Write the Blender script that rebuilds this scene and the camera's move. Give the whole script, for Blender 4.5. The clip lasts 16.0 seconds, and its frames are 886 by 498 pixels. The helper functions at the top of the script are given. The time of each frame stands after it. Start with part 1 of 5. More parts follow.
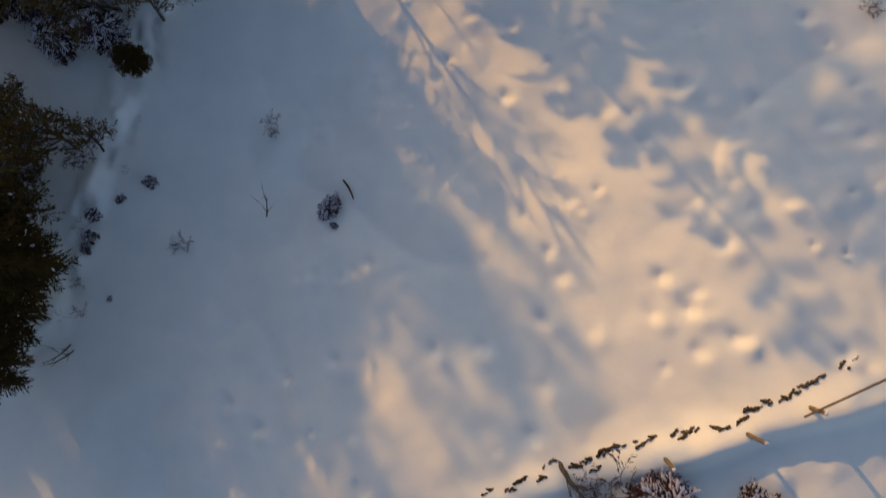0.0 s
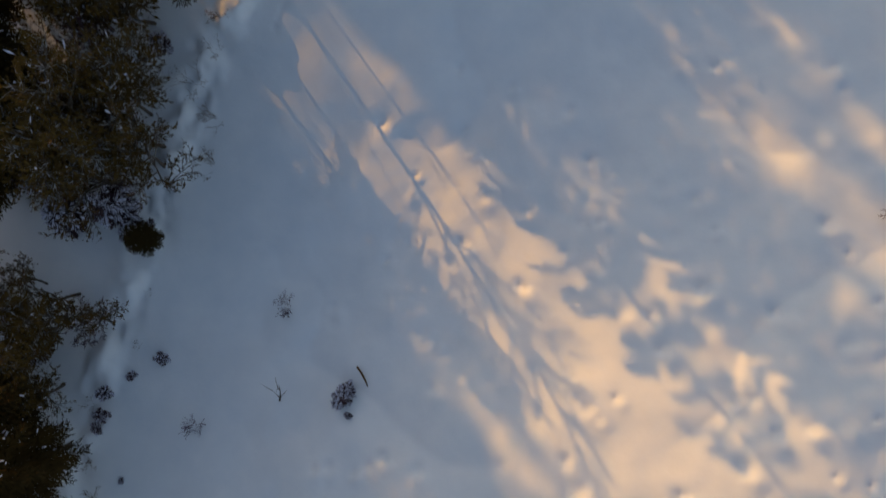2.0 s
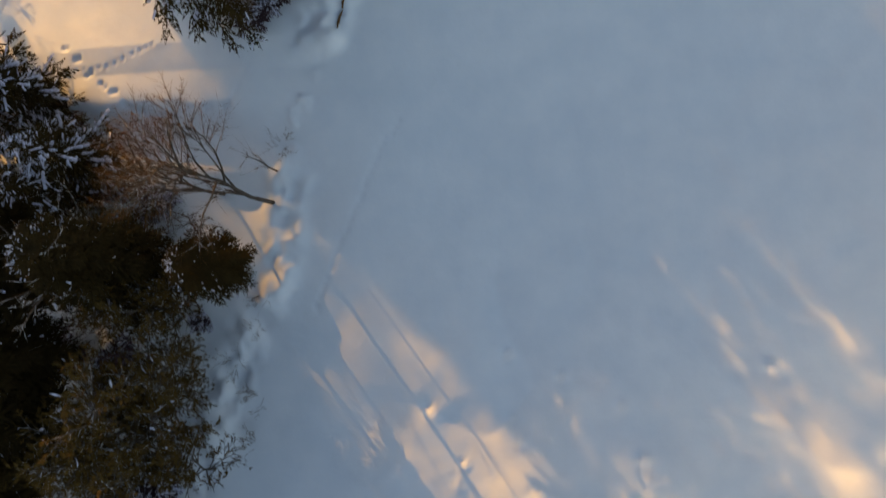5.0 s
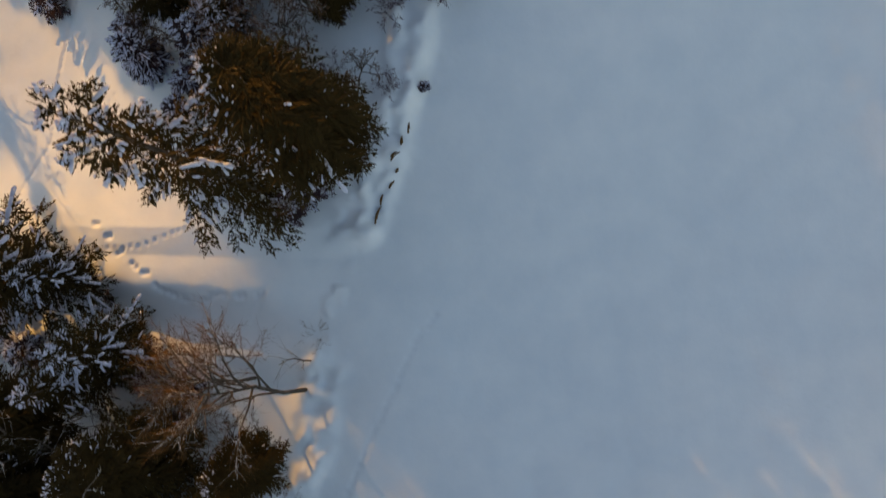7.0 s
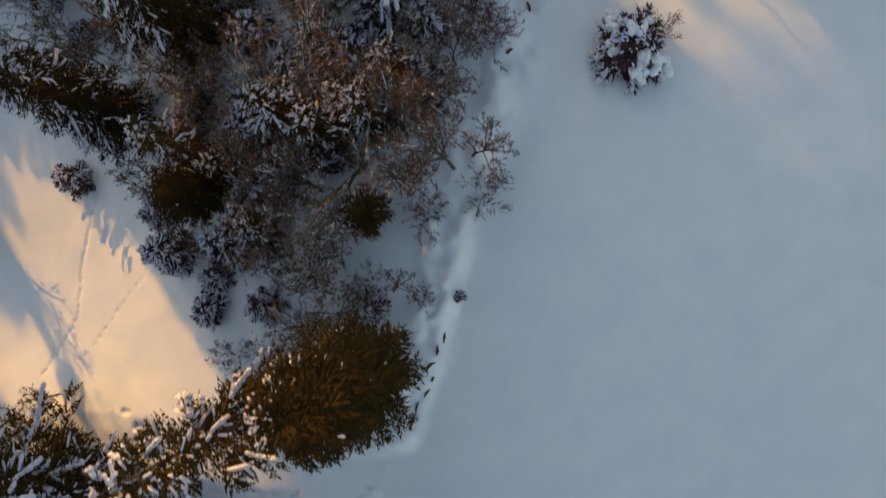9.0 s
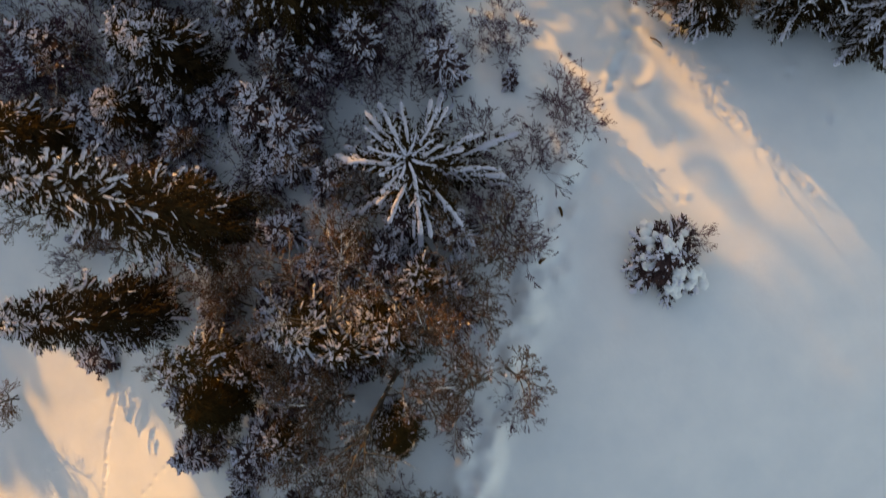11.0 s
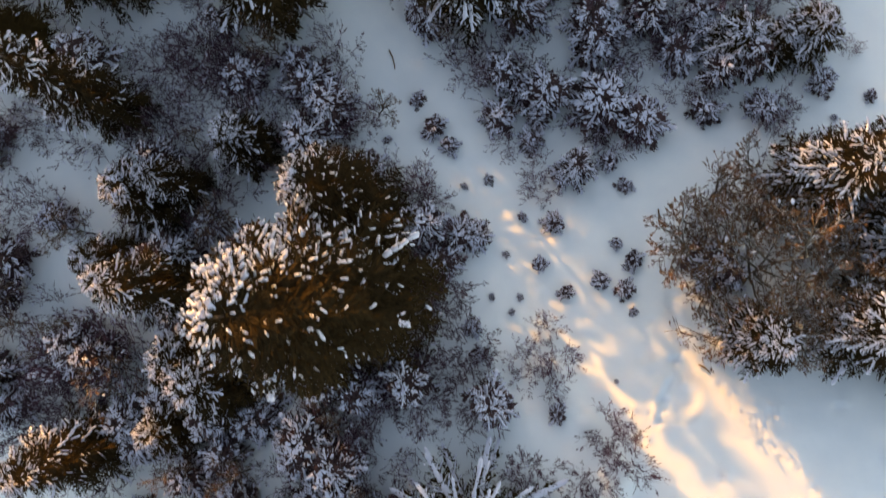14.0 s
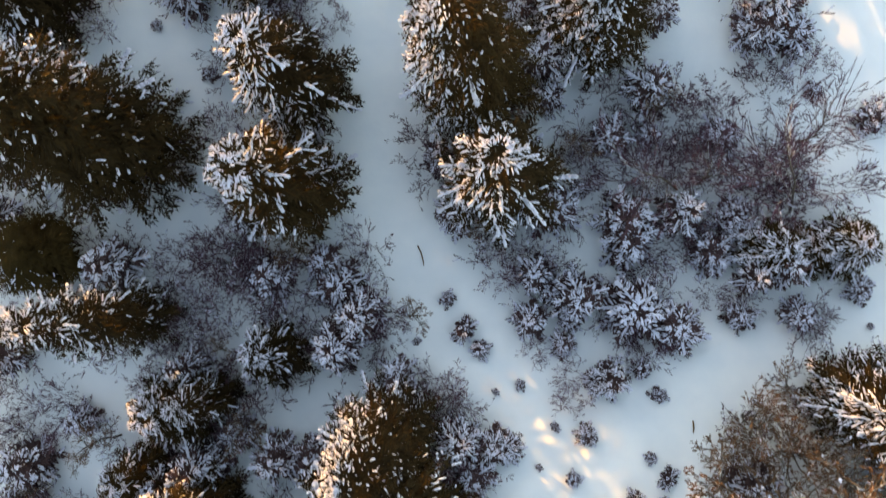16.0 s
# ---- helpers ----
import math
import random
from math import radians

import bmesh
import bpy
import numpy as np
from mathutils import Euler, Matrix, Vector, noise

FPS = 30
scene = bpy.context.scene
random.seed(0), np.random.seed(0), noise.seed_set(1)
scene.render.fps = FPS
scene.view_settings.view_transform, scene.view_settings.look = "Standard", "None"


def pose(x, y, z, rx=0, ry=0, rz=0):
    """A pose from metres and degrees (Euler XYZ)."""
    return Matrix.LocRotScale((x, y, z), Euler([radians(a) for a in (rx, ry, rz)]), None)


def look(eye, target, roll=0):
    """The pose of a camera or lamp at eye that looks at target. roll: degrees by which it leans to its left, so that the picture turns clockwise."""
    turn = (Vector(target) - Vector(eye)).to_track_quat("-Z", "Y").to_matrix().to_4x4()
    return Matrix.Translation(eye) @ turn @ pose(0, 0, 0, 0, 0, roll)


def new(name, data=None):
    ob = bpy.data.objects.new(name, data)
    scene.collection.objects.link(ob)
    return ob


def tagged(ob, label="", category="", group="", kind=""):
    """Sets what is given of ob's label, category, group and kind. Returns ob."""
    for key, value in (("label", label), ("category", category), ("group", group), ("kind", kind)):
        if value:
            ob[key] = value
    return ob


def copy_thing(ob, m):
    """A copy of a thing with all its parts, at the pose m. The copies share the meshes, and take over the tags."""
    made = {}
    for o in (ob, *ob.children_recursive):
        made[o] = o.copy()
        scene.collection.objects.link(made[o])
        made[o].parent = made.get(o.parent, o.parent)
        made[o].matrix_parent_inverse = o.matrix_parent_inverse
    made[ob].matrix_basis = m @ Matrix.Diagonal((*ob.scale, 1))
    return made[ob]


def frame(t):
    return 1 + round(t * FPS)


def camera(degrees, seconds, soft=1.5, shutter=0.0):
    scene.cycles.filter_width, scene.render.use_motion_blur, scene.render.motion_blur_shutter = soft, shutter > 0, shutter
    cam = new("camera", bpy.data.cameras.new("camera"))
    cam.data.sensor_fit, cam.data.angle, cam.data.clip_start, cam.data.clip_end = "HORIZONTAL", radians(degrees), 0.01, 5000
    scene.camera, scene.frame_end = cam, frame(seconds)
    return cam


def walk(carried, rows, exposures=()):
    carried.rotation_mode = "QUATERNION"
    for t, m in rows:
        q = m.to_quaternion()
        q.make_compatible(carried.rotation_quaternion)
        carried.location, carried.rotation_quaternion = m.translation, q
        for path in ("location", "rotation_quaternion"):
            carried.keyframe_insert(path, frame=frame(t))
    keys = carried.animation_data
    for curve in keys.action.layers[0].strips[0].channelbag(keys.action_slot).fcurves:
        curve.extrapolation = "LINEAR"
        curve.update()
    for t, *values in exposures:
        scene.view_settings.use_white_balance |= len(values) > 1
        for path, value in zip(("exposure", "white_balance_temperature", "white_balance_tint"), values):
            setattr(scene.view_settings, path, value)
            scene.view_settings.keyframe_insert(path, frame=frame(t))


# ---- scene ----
cam = camera(60.1, 16.0, soft=1.3, shutter=0.5)
PATH = [
    (0.0, pose(0.112, -0.039, 27.493, 2.303, 5.859, 1.684)),
    (0.5, pose(-0.037, 1.848, 27.506, 2.395, 5.848, 1.694)),
    (1.0, pose(-0.220, 3.706, 27.534, 2.326, 5.855, 1.588)),
    (1.5, pose(-0.452, 5.655, 27.575, 2.509, 5.869, 1.618)),
    (2.0, pose(-0.706, 7.579, 27.568, 2.476, 5.879, 1.563)),
    (2.5, pose(-0.998, 9.528, 27.586, 2.664, 5.893, 1.488)),
    (3.0, pose(-1.314, 11.429, 27.596, 2.664, 5.885, 1.441)),
    (3.5, pose(-1.641, 13.403, 27.628, 2.868, 5.906, 1.343)),
    (4.0, pose(-2.057, 15.297, 27.667, 2.939, 6.053, 0.923)),
    (4.2, pose(-2.210, 16.084, 27.676, 2.687, 5.970, 0.855)),
    (6.3, pose(-4.136, 24.885, 27.913, 3.024, 5.764, 1.783)),
    (6.5, pose(-4.277, 25.572, 27.907, 2.958, 5.728, 1.899)),
    (7.0, pose(-4.638, 27.227, 27.901, 3.340, 5.791, 1.741)),
    (7.5, pose(-5.024, 29.252, 27.932, 3.412, 5.834, 1.802)),
    (8.0, pose(-5.400, 31.229, 28.034, 3.355, 5.854, 1.854)),
    (8.5, pose(-5.861, 33.545, 28.109, 2.914, 5.806, 1.731)),
    (8.7, pose(-6.027, 34.460, 28.117, 2.686, 5.803, 1.603)),
    (10.8, pose(-7.517, 43.301, 28.228, 2.246, 5.941, 1.107)),
    (11.0, pose(-7.641, 44.137, 28.268, 1.941, 5.905, 1.085)),
    (11.5, pose(-8.020, 46.356, 28.340, 1.992, 5.888, 0.999)),
    (12.0, pose(-8.341, 48.535, 28.413, 1.842, 5.891, 0.972)),
    (12.5, pose(-8.683, 50.830, 28.477, 1.825, 5.900, 1.003)),
    (13.0, pose(-9.028, 52.914, 28.493, 1.919, 5.876, 0.999)),
    (13.5, pose(-9.358, 55.096, 28.515, 2.168, 5.904, 1.074)),
    (14.0, pose(-9.702, 57.327, 28.524, 2.028, 5.913, 1.041)),
    (14.5, pose(-10.109, 59.791, 28.530, 1.820, 5.884, 0.954)),
    (15.0, pose(-10.442, 61.974, 28.529, 1.737, 5.923, 1.008)),
    (15.5, pose(-10.824, 64.264, 28.541, 1.818, 5.953, 1.022)),
    (16.0, pose(-11.191, 66.544, 28.544, 1.602, 5.939, 0.840)),
]
walk(cam, PATH, exposures=[(0.0, 0.52, 6950, 15), (2.0, 0.7, 7100, 15), (4.0, 1.01, 7400, 13), (8.5, 1.2, 7800, 12), (11.0, 1.48, 8600, 14), (13.0, 2.02, 8800, 14), (14.5, 2.46, 8750, 13), (16.0, 2.88, 8850, 9)])

# ---- light: a low winter sun behind the woods, clear sky ----
SUN_AZ = radians(127.8)      # the sun stands to the north-west of the walk
SUN_EL = radians(11.0)
SUN_DIR = Vector((math.cos(SUN_AZ) * math.cos(SUN_EL), math.sin(SUN_AZ) * math.cos(SUN_EL), math.sin(SUN_EL)))
world = bpy.data.worlds.new("winter_sky")
world.use_nodes = True
scene.world = world
wn = world.node_tree.nodes
sky = wn.new("ShaderNodeTexSky")
sky.sky_type = 'NISHITA'
sky.sun_disc = False
sky.sun_elevation = SUN_EL
sky.sun_rotation = radians(90) - SUN_AZ
sky.altitude = 300
sky.air_density, sky.dust_density, sky.ozone_density = 1.0, 1.2, 1.05
wn["Background"].inputs["Strength"].default_value = 0.10
world.node_tree.links.new(sky.outputs[0], wn["Background"].inputs["Color"])
sun = new("sun", bpy.data.lights.new("sun", 'SUN'))
sun.data.energy, sun.data.angle, sun.data.color = 1.9, radians(0.5), (1.0, 0.53, 0.105)
sun.matrix_world = look(SUN_DIR * 100, (0, 0, 0))


# ---- materials ----
def material(name, rough=0.6, **settings):
    m = bpy.data.materials.new(name)
    m.use_nodes = True
    b = m.node_tree.nodes["Principled BSDF"]
    b.inputs["Roughness"].default_value = rough
    for key, value in settings.items():
        b.inputs[key.replace("_", " ")].default_value = value
    return m, m.node_tree.nodes, m.node_tree.links, b


def noise_tex(n, l, scale, detail=4.0, rough=0.55, coord="Object"):
    c = n.new("ShaderNodeTexCoord")
    t = n.new("ShaderNodeTexNoise")
    t.inputs["Scale"].default_value, t.inputs["Detail"].default_value, t.inputs["Roughness"].default_value = scale, detail, rough
    l.new(c.outputs[coord], t.inputs["Vector"])
    return t.outputs["Fac"]


def ramp(n, l, fac, stops):
    r = n.new("ShaderNodeValToRGB")
    e = r.color_ramp.elements
    e[0].position, e[0].color = stops[0][0], (*stops[0][1], 1)
    e[1].position, e[1].color = stops[-1][0], (*stops[-1][1], 1)
    for p, c in stops[1:-1]:
        e.new(p).color = (*c, 1)
    l.new(fac, r.inputs["Fac"])
    return r.outputs["Color"]


def mixed(n, l, fac, a, b):
    x = n.new("ShaderNodeMix")
    x.data_type = 'RGBA'
    l.new(fac, x.inputs["Factor"])
    l.new(a, x.inputs[6]), l.new(b, x.inputs[7])
    return x.outputs[2]


def bumped(n, l, bsdf, fac, strength, distance):
    b = n.new("ShaderNodeBump")
    b.inputs["Strength"].default_value, b.inputs["Distance"].default_value = strength, distance
    l.new(fac, b.inputs["Height"])
    l.new(b.outputs["Normal"], bsdf.inputs["Normal"])
    return b


def ragged(n, l, bsdf, scale, cut):
    """Breaks a surface up into tufts or crumbs, with gaps between them."""
    k = n.new("ShaderNodeMath")
    k.operation = 'GREATER_THAN'
    l.new(noise_tex(n, l, scale, 2, 0.6), k.inputs[0])
    k.inputs[1].default_value = cut
    l.new(k.outputs[0], bsdf.inputs["Alpha"])


def snow_material(name, fine, crumbs=None, shade_tint=(1.0, 1.0, 1.0)):
    m, n, l, b = material(name, 0.65)
    c = ramp(n, l, noise_tex(n, l, 0.6, 3), [(0.3, tuple(a * k for a, k in zip((0.80, 0.83, 0.87), shade_tint))), (0.7, tuple(a * k for a, k in zip((0.88, 0.89, 0.91), shade_tint)))])
    l.new(c, b.inputs["Base Color"])
    grain = noise_tex(n, l, fine, 5, 0.6)
    bumped(n, l, b, grain, 0.35, 0.04)
    if crumbs:
        ragged(n, l, b, *crumbs)
    return m


SNOW = snow_material("field_snow", 2.2)
PILLOW = snow_material("snow_pillow", 5.0)
# snow on boughs coloured darker and violet, with the crown's shade painted in
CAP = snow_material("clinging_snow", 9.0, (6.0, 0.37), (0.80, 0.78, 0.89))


def plant_material(name, dark, light, scale=3.0, dusting=0.0, tufts=None):
    """Needles, bark or twigs; dusting lays snow on the faces that look up."""
    m, n, l, b = material(name, 0.85)
    b.inputs["Specular IOR Level"].default_value = 0.12
    info = n.new("ShaderNodeObjectInfo")
    add = n.new("ShaderNodeMath")
    add.operation = 'MULTIPLY_ADD'
    l.new(info.outputs["Random"], add.inputs[0])
    add.inputs[1].default_value = 0.3
    l.new(noise_tex(n, l, scale, 3), add.inputs[2])
    c = ramp(n, l, add.outputs[0], [(0.35, dark), (0.85, light)])
    if dusting:
        g = n.new("ShaderNodeNewGeometry")
        sep = n.new("ShaderNodeSeparateXYZ")
        l.new(g.outputs["Normal"], sep.inputs[0])
        k = n.new("ShaderNodeMath")
        k.operation = 'MULTIPLY_ADD'
        l.new(noise_tex(n, l, 5.0, 2), k.inputs[0])
        k.inputs[1].default_value = 1.2
        l.new(sep.outputs["Z"], k.inputs[2])
        white = ramp(n, l, k.outputs[0], [(0.0, (0, 0, 0)), (0.5, (0, 0, 0)), (1.0, (1, 1, 1))])
        k.inputs[2].default_value = 0.0
        shift = n.new("ShaderNodeMath")
        shift.operation = 'MULTIPLY_ADD'
        l.new(k.outputs[0], shift.inputs[0])
        shift.inputs[1].default_value = 1.0
        shift.inputs[2].default_value = dusting - 1.5
        fac = n.new("ShaderNodeClamp")
        sharp = n.new("ShaderNodeMath")
        sharp.operation = 'MULTIPLY'
        l.new(shift.outputs[0], sharp.inputs[0])
        sharp.inputs[1].default_value = 4.0
        l.new(sharp.outputs[0], fac.inputs[0])
        tone = n.new("ShaderNodeRGB")
        tone.outputs[0].default_value = (0.8, 0.82, 0.86, 1)
        c = mixed(n, l, fac.outputs[0], c, tone.outputs[0])
    l.new(c, b.inputs["Base Color"])
    if tufts:
        ragged(n, l, b, *tufts)
    return m


NEEDLE = plant_material("spruce_needles", (0.0145, 0.0083, 0.0026), (0.0340, 0.0191, 0.0056), 1.5, 0.0, (11.0, 0.47))
NEEDLE_DARK = plant_material("dark_needles", (0.0215, 0.0128, 0.0033), (0.0490, 0.0295, 0.0072), 1.5, 0.0, (11.0, 0.47))
NEEDLE_FAR = plant_material("far_needles", (0.014, 0.011, 0.004), (0.040, 0.028, 0.009), 1.5)
SPRAY_OLIVE = plant_material("olive_sprays", (0.0558, 0.0311, 0.0082), (0.1344, 0.0771, 0.0196), 1.2, 0.0, (26.0, 0.47))
SPRAY_BROWN = plant_material("brown_sprays", (0.070, 0.037, 0.021), (0.185, 0.100, 0.060), 1.2, 0.0, (26.0, 0.48))
SPRAY_PLUM = plant_material("plum_sprays", (0.0460, 0.0239, 0.0331), (0.1159, 0.0598, 0.0810), 1.2, 0.0, (26.0, 0.49))
BARK = plant_material("bark", (0.05, 0.04, 0.03), (0.14, 0.11, 0.09), 6.0, 0.12)
TWIG = plant_material("brown_twigs", (0.080, 0.038, 0.017), (0.215, 0.105, 0.048), 1.2, 0.05)
TWIG_RIME = plant_material("rimed_twigs", (0.0708, 0.0354, 0.0531), (0.1771, 0.0911, 0.1316), 1.2, 0.05)
ROCK = plant_material("field_stone", (0.035, 0.028, 0.020), (0.12, 0.088, 0.058), 7.0)
WOOD = plant_material("weathered_wood", (0.09, 0.07, 0.05), (0.21, 0.165, 0.115), 9.0, 0.0)

# ---- ground ----
HILL = [0.49, 0.29, -1.52, -3.96, 0.10, 0.44, 0.05, -0.73, 1.19, 0.72, 0.74, -0.89, 0.44, -2.26, 0.26, 2.60, -0.19, -2.32, 2.85, -0.23, -1.62, 0.41, -0.03, -1.31, 3.13, 1.69, -0.67, -0.34, 0.28, -0.19]
HILL_X, HILL_Y, HILL_S = (-32, -20, -8, 4, 16), (-8, 8, 24, 40, 56, 72), 13.0
SHORE_Y = (-40, -6.1, -2.9, 3.6, 9.6, 13.4, 16.8, 20.0, 23.2, 29.3, 32.5, 35.6, 39.6, 43.8, 49.9, 60, 100)
SHORE_X = (-34, -22.0, -19.4, -18.0, -16.5, -15.2, -14.2, -12.5, -12.3, -11.0, -9.4, -8.6, -8.0, -6.2, -4.8, -12, -20)
rng = np.random.default_rng(5)


def waves(x, y, size, octaves, seed):
    """Soft uneven relief about size metres across, between -1 and 1."""
    grid = np.random.default_rng(seed).uniform(-1, 1, (128, 128))
    z, gain = 0.0, 1.0
    for k in range(octaves):
        c, s = math.cos(0.7 * k + seed), math.sin(0.7 * k + seed)
        u, v = (x * c - y * s) / size * 2 ** k + 17.3 * k, (x * s + y * c) / size * 2 ** k + 9.1
        i, j = np.floor(u).astype(int), np.floor(v).astype(int)
        f, g = u - i, v - j
        f, g = f * f * f * (f * (f * 6 - 15) + 10), g * g * g * (g * (g * 6 - 15) + 10)
        i0, i1, j0, j1 = i % 128, (i + 1) % 128, j % 128, (j + 1) % 128
        z = z + gain * ((grid[i0, j0] * (1 - f) + grid[i1, j0] * f) * (1 - g) + (grid[i0, j1] * (1 - f) + grid[i1, j1] * f) * g)
        gain *= 0.45
    return z


def lie(x, y):
    """The lie of the land, without the small relief."""
    x, y = np.asarray(x, float), np.asarray(y, float)
    z = -3.6 + 0 * x
    k = 0
    for a in HILL_X:
        for b in HILL_Y:
            z = z + HILL[k] * np.exp(-((x - a) ** 2 + (y - b) ** 2) / (2 * HILL_S ** 2))
            k += 1
    return z


def tracks():
    """Prints and grooves in the snow: x, y, radius, depth."""
    pits = []

    def line(stops, step, r, d, wob=0.1, pair=0.0):
        for (x0, y0), (x1, y1) in zip(stops, stops[1:]):
            n = max(2, int(math.hypot(x1 - x0, y1 - y0) / step))
            for i in range(n):
                f = i / n
                px, py = x0 + (x1 - x0) * f + rng.normal(0, wob), y0 + (y1 - y0) * f + rng.normal(0, wob)
                pits.append((px, py, r, d))
                if pair:
                    pits.append((px + pair, py + rng.normal(0, pair * 0.6), r, d))

    # an animal's bounds, its walk and two trails in the clearing
    line([(-23.4, 29.8), (-22.1, 28.5), (-20.1, 27.1)], 0.62, 0.115, 0.13, 0.04, 0.22)
    line([(-20.1, 27.1), (-19.1, 26.6), (-18.0, 26.6), (-17.2, 26.9), (-14.6, 26.7)], 0.85, 0.12, 0.13, 0.05, 0.24)
    line([(-22.6, 28.7), (-21.1, 28.8), (-19.8, 29.2), (-18.4, 29.7)], 0.36, 0.085, 0.07, 0.03)
    line([(-25.5, 40.2), (-26.1, 37.7), (-26.5, 35.8), (-26.5, 33.7), (-27.6, 31.9), (-28.3, 30.8)], 0.24, 0.085, 0.08, 0.03)
    line([(-22.6, 36.0), (-24.3, 34.1), (-25.4, 32.5), (-26.8, 31.4)], 0.45, 0.085, 0.06, 0.03)
    line([(-15.9, 25.6), (-14.6, 28.1), (-13.8, 30.0)], 0.10, 0.08, 0.025, 0.015)
    # faint track along the shore
    line([(-8.1, 26.2), (-8.8, 25.3), (-9.7, 23.3), (-10.9, 20.6), (-11.9, 18.0)], 0.28, 0.12, 0.05, 0.04)
    # the trodden trail and the trampled hollow where it leaves the woods
    line([(-3.3, 58.8), (-3.5, 56.4), (-3.3, 54.5), (-3.8, 53.2), (-4.5, 51.4)], 0.30, 0.18, 0.09, 0.10, 0.2)
    line([(-4.7, 55.6), (-4.6, 53.8), (-4.4, 52.4)], 0.45, 0.15, 0.09, 0.15)
    line([(-2.7, 54.3), (-1.9, 53.2), (0.0, 51.0), (3.6, 47.4)], 0.34, 0.12, 0.09, 0.06)
    line([(-9.4, 54.7), (-7.4, 54.8), (-4.9, 55.4)], 0.2, 0.11, 0.04, 0.02)
    pits.append((-3.4, 52.4, 0.75, 0.16))
    for a in range(14):
        pits.append((-3.4 + 0.95 * math.cos(a * 0.45 - 2.2), 52.4 + 0.85 * math.sin(a * 0.45 - 2.2), 0.22, -0.10))
    for px, py in ((-5.2, 51.3), (-4.9, 50.9), (-4.6, 51.9), (-5.4, 52.0), (0.2, 52.1), (2.8, 52.4), (4.2, 50.4), (-1.6, 47.2), (-1.9, 49.6)):
        pits.append((px, py, 0.16, 0.10))
        pits.append((px + 0.2, py + 0.18, 0.18, -0.09))
    # single hollows in the field
    for px, py in ((-3.1, -2.8), (-1.3, -2.6), (4.7, -1.1), (7.0, 1.4), (4.5, 5.2), (8.5, 6.7), (0.9, -1.5), (7.3, -1.8), (-7.1, -3.5), (-9.1, -4.3), (-10.2, -6.3), (-11.6, -5.4),
                   (0.6, -5.5), (5.0, 0.2), (1.1, 1.0), (5.9, -0.9), (-5.6, -8.1), (6.9, 16.5), (2.0, 12.6), (10.4, 10.0), (4.2, 6.4), (-0.7, 7.4), (-3.2, 9.1), (6.0, 7.5)):
        pits.append((px, py, 0.24, 0.13))
        pits.append((px - 0.16, py + 0.12, 0.30, 0.07))
        pits.append((px + 0.34, py - 0.36, 0.34, -0.13))
    for _ in range(90):
        px, py, r = rng.uniform(-9, 16), rng.uniform(-9, 17), rng.uniform(0.14, 0.3)
        pits.append((px, py, r, rng.uniform(0.03, 0.13)))
        pits.append((px + 1.1 * r, py - 1.3 * r, 1.4 * r, -rng.uniform(0.04, 0.12)))
    return pits


def ridge(x, y, stops, wide, high):
    """A ridge of drifted snow along a line of points in order of y."""
    py, px = [p[1] for p in stops], [p[0] for p in stops]
    ends = np.clip((y - py[0]) / 0.6, 0, 1) * np.clip((py[-1] - y) / 0.6, 0, 1)
    return high * ends * np.exp(-((x - np.interp(y, py, px)) / wide) ** 2) * (0.75 + 0.5 * waves(x, y, 0.8, 2, 41))


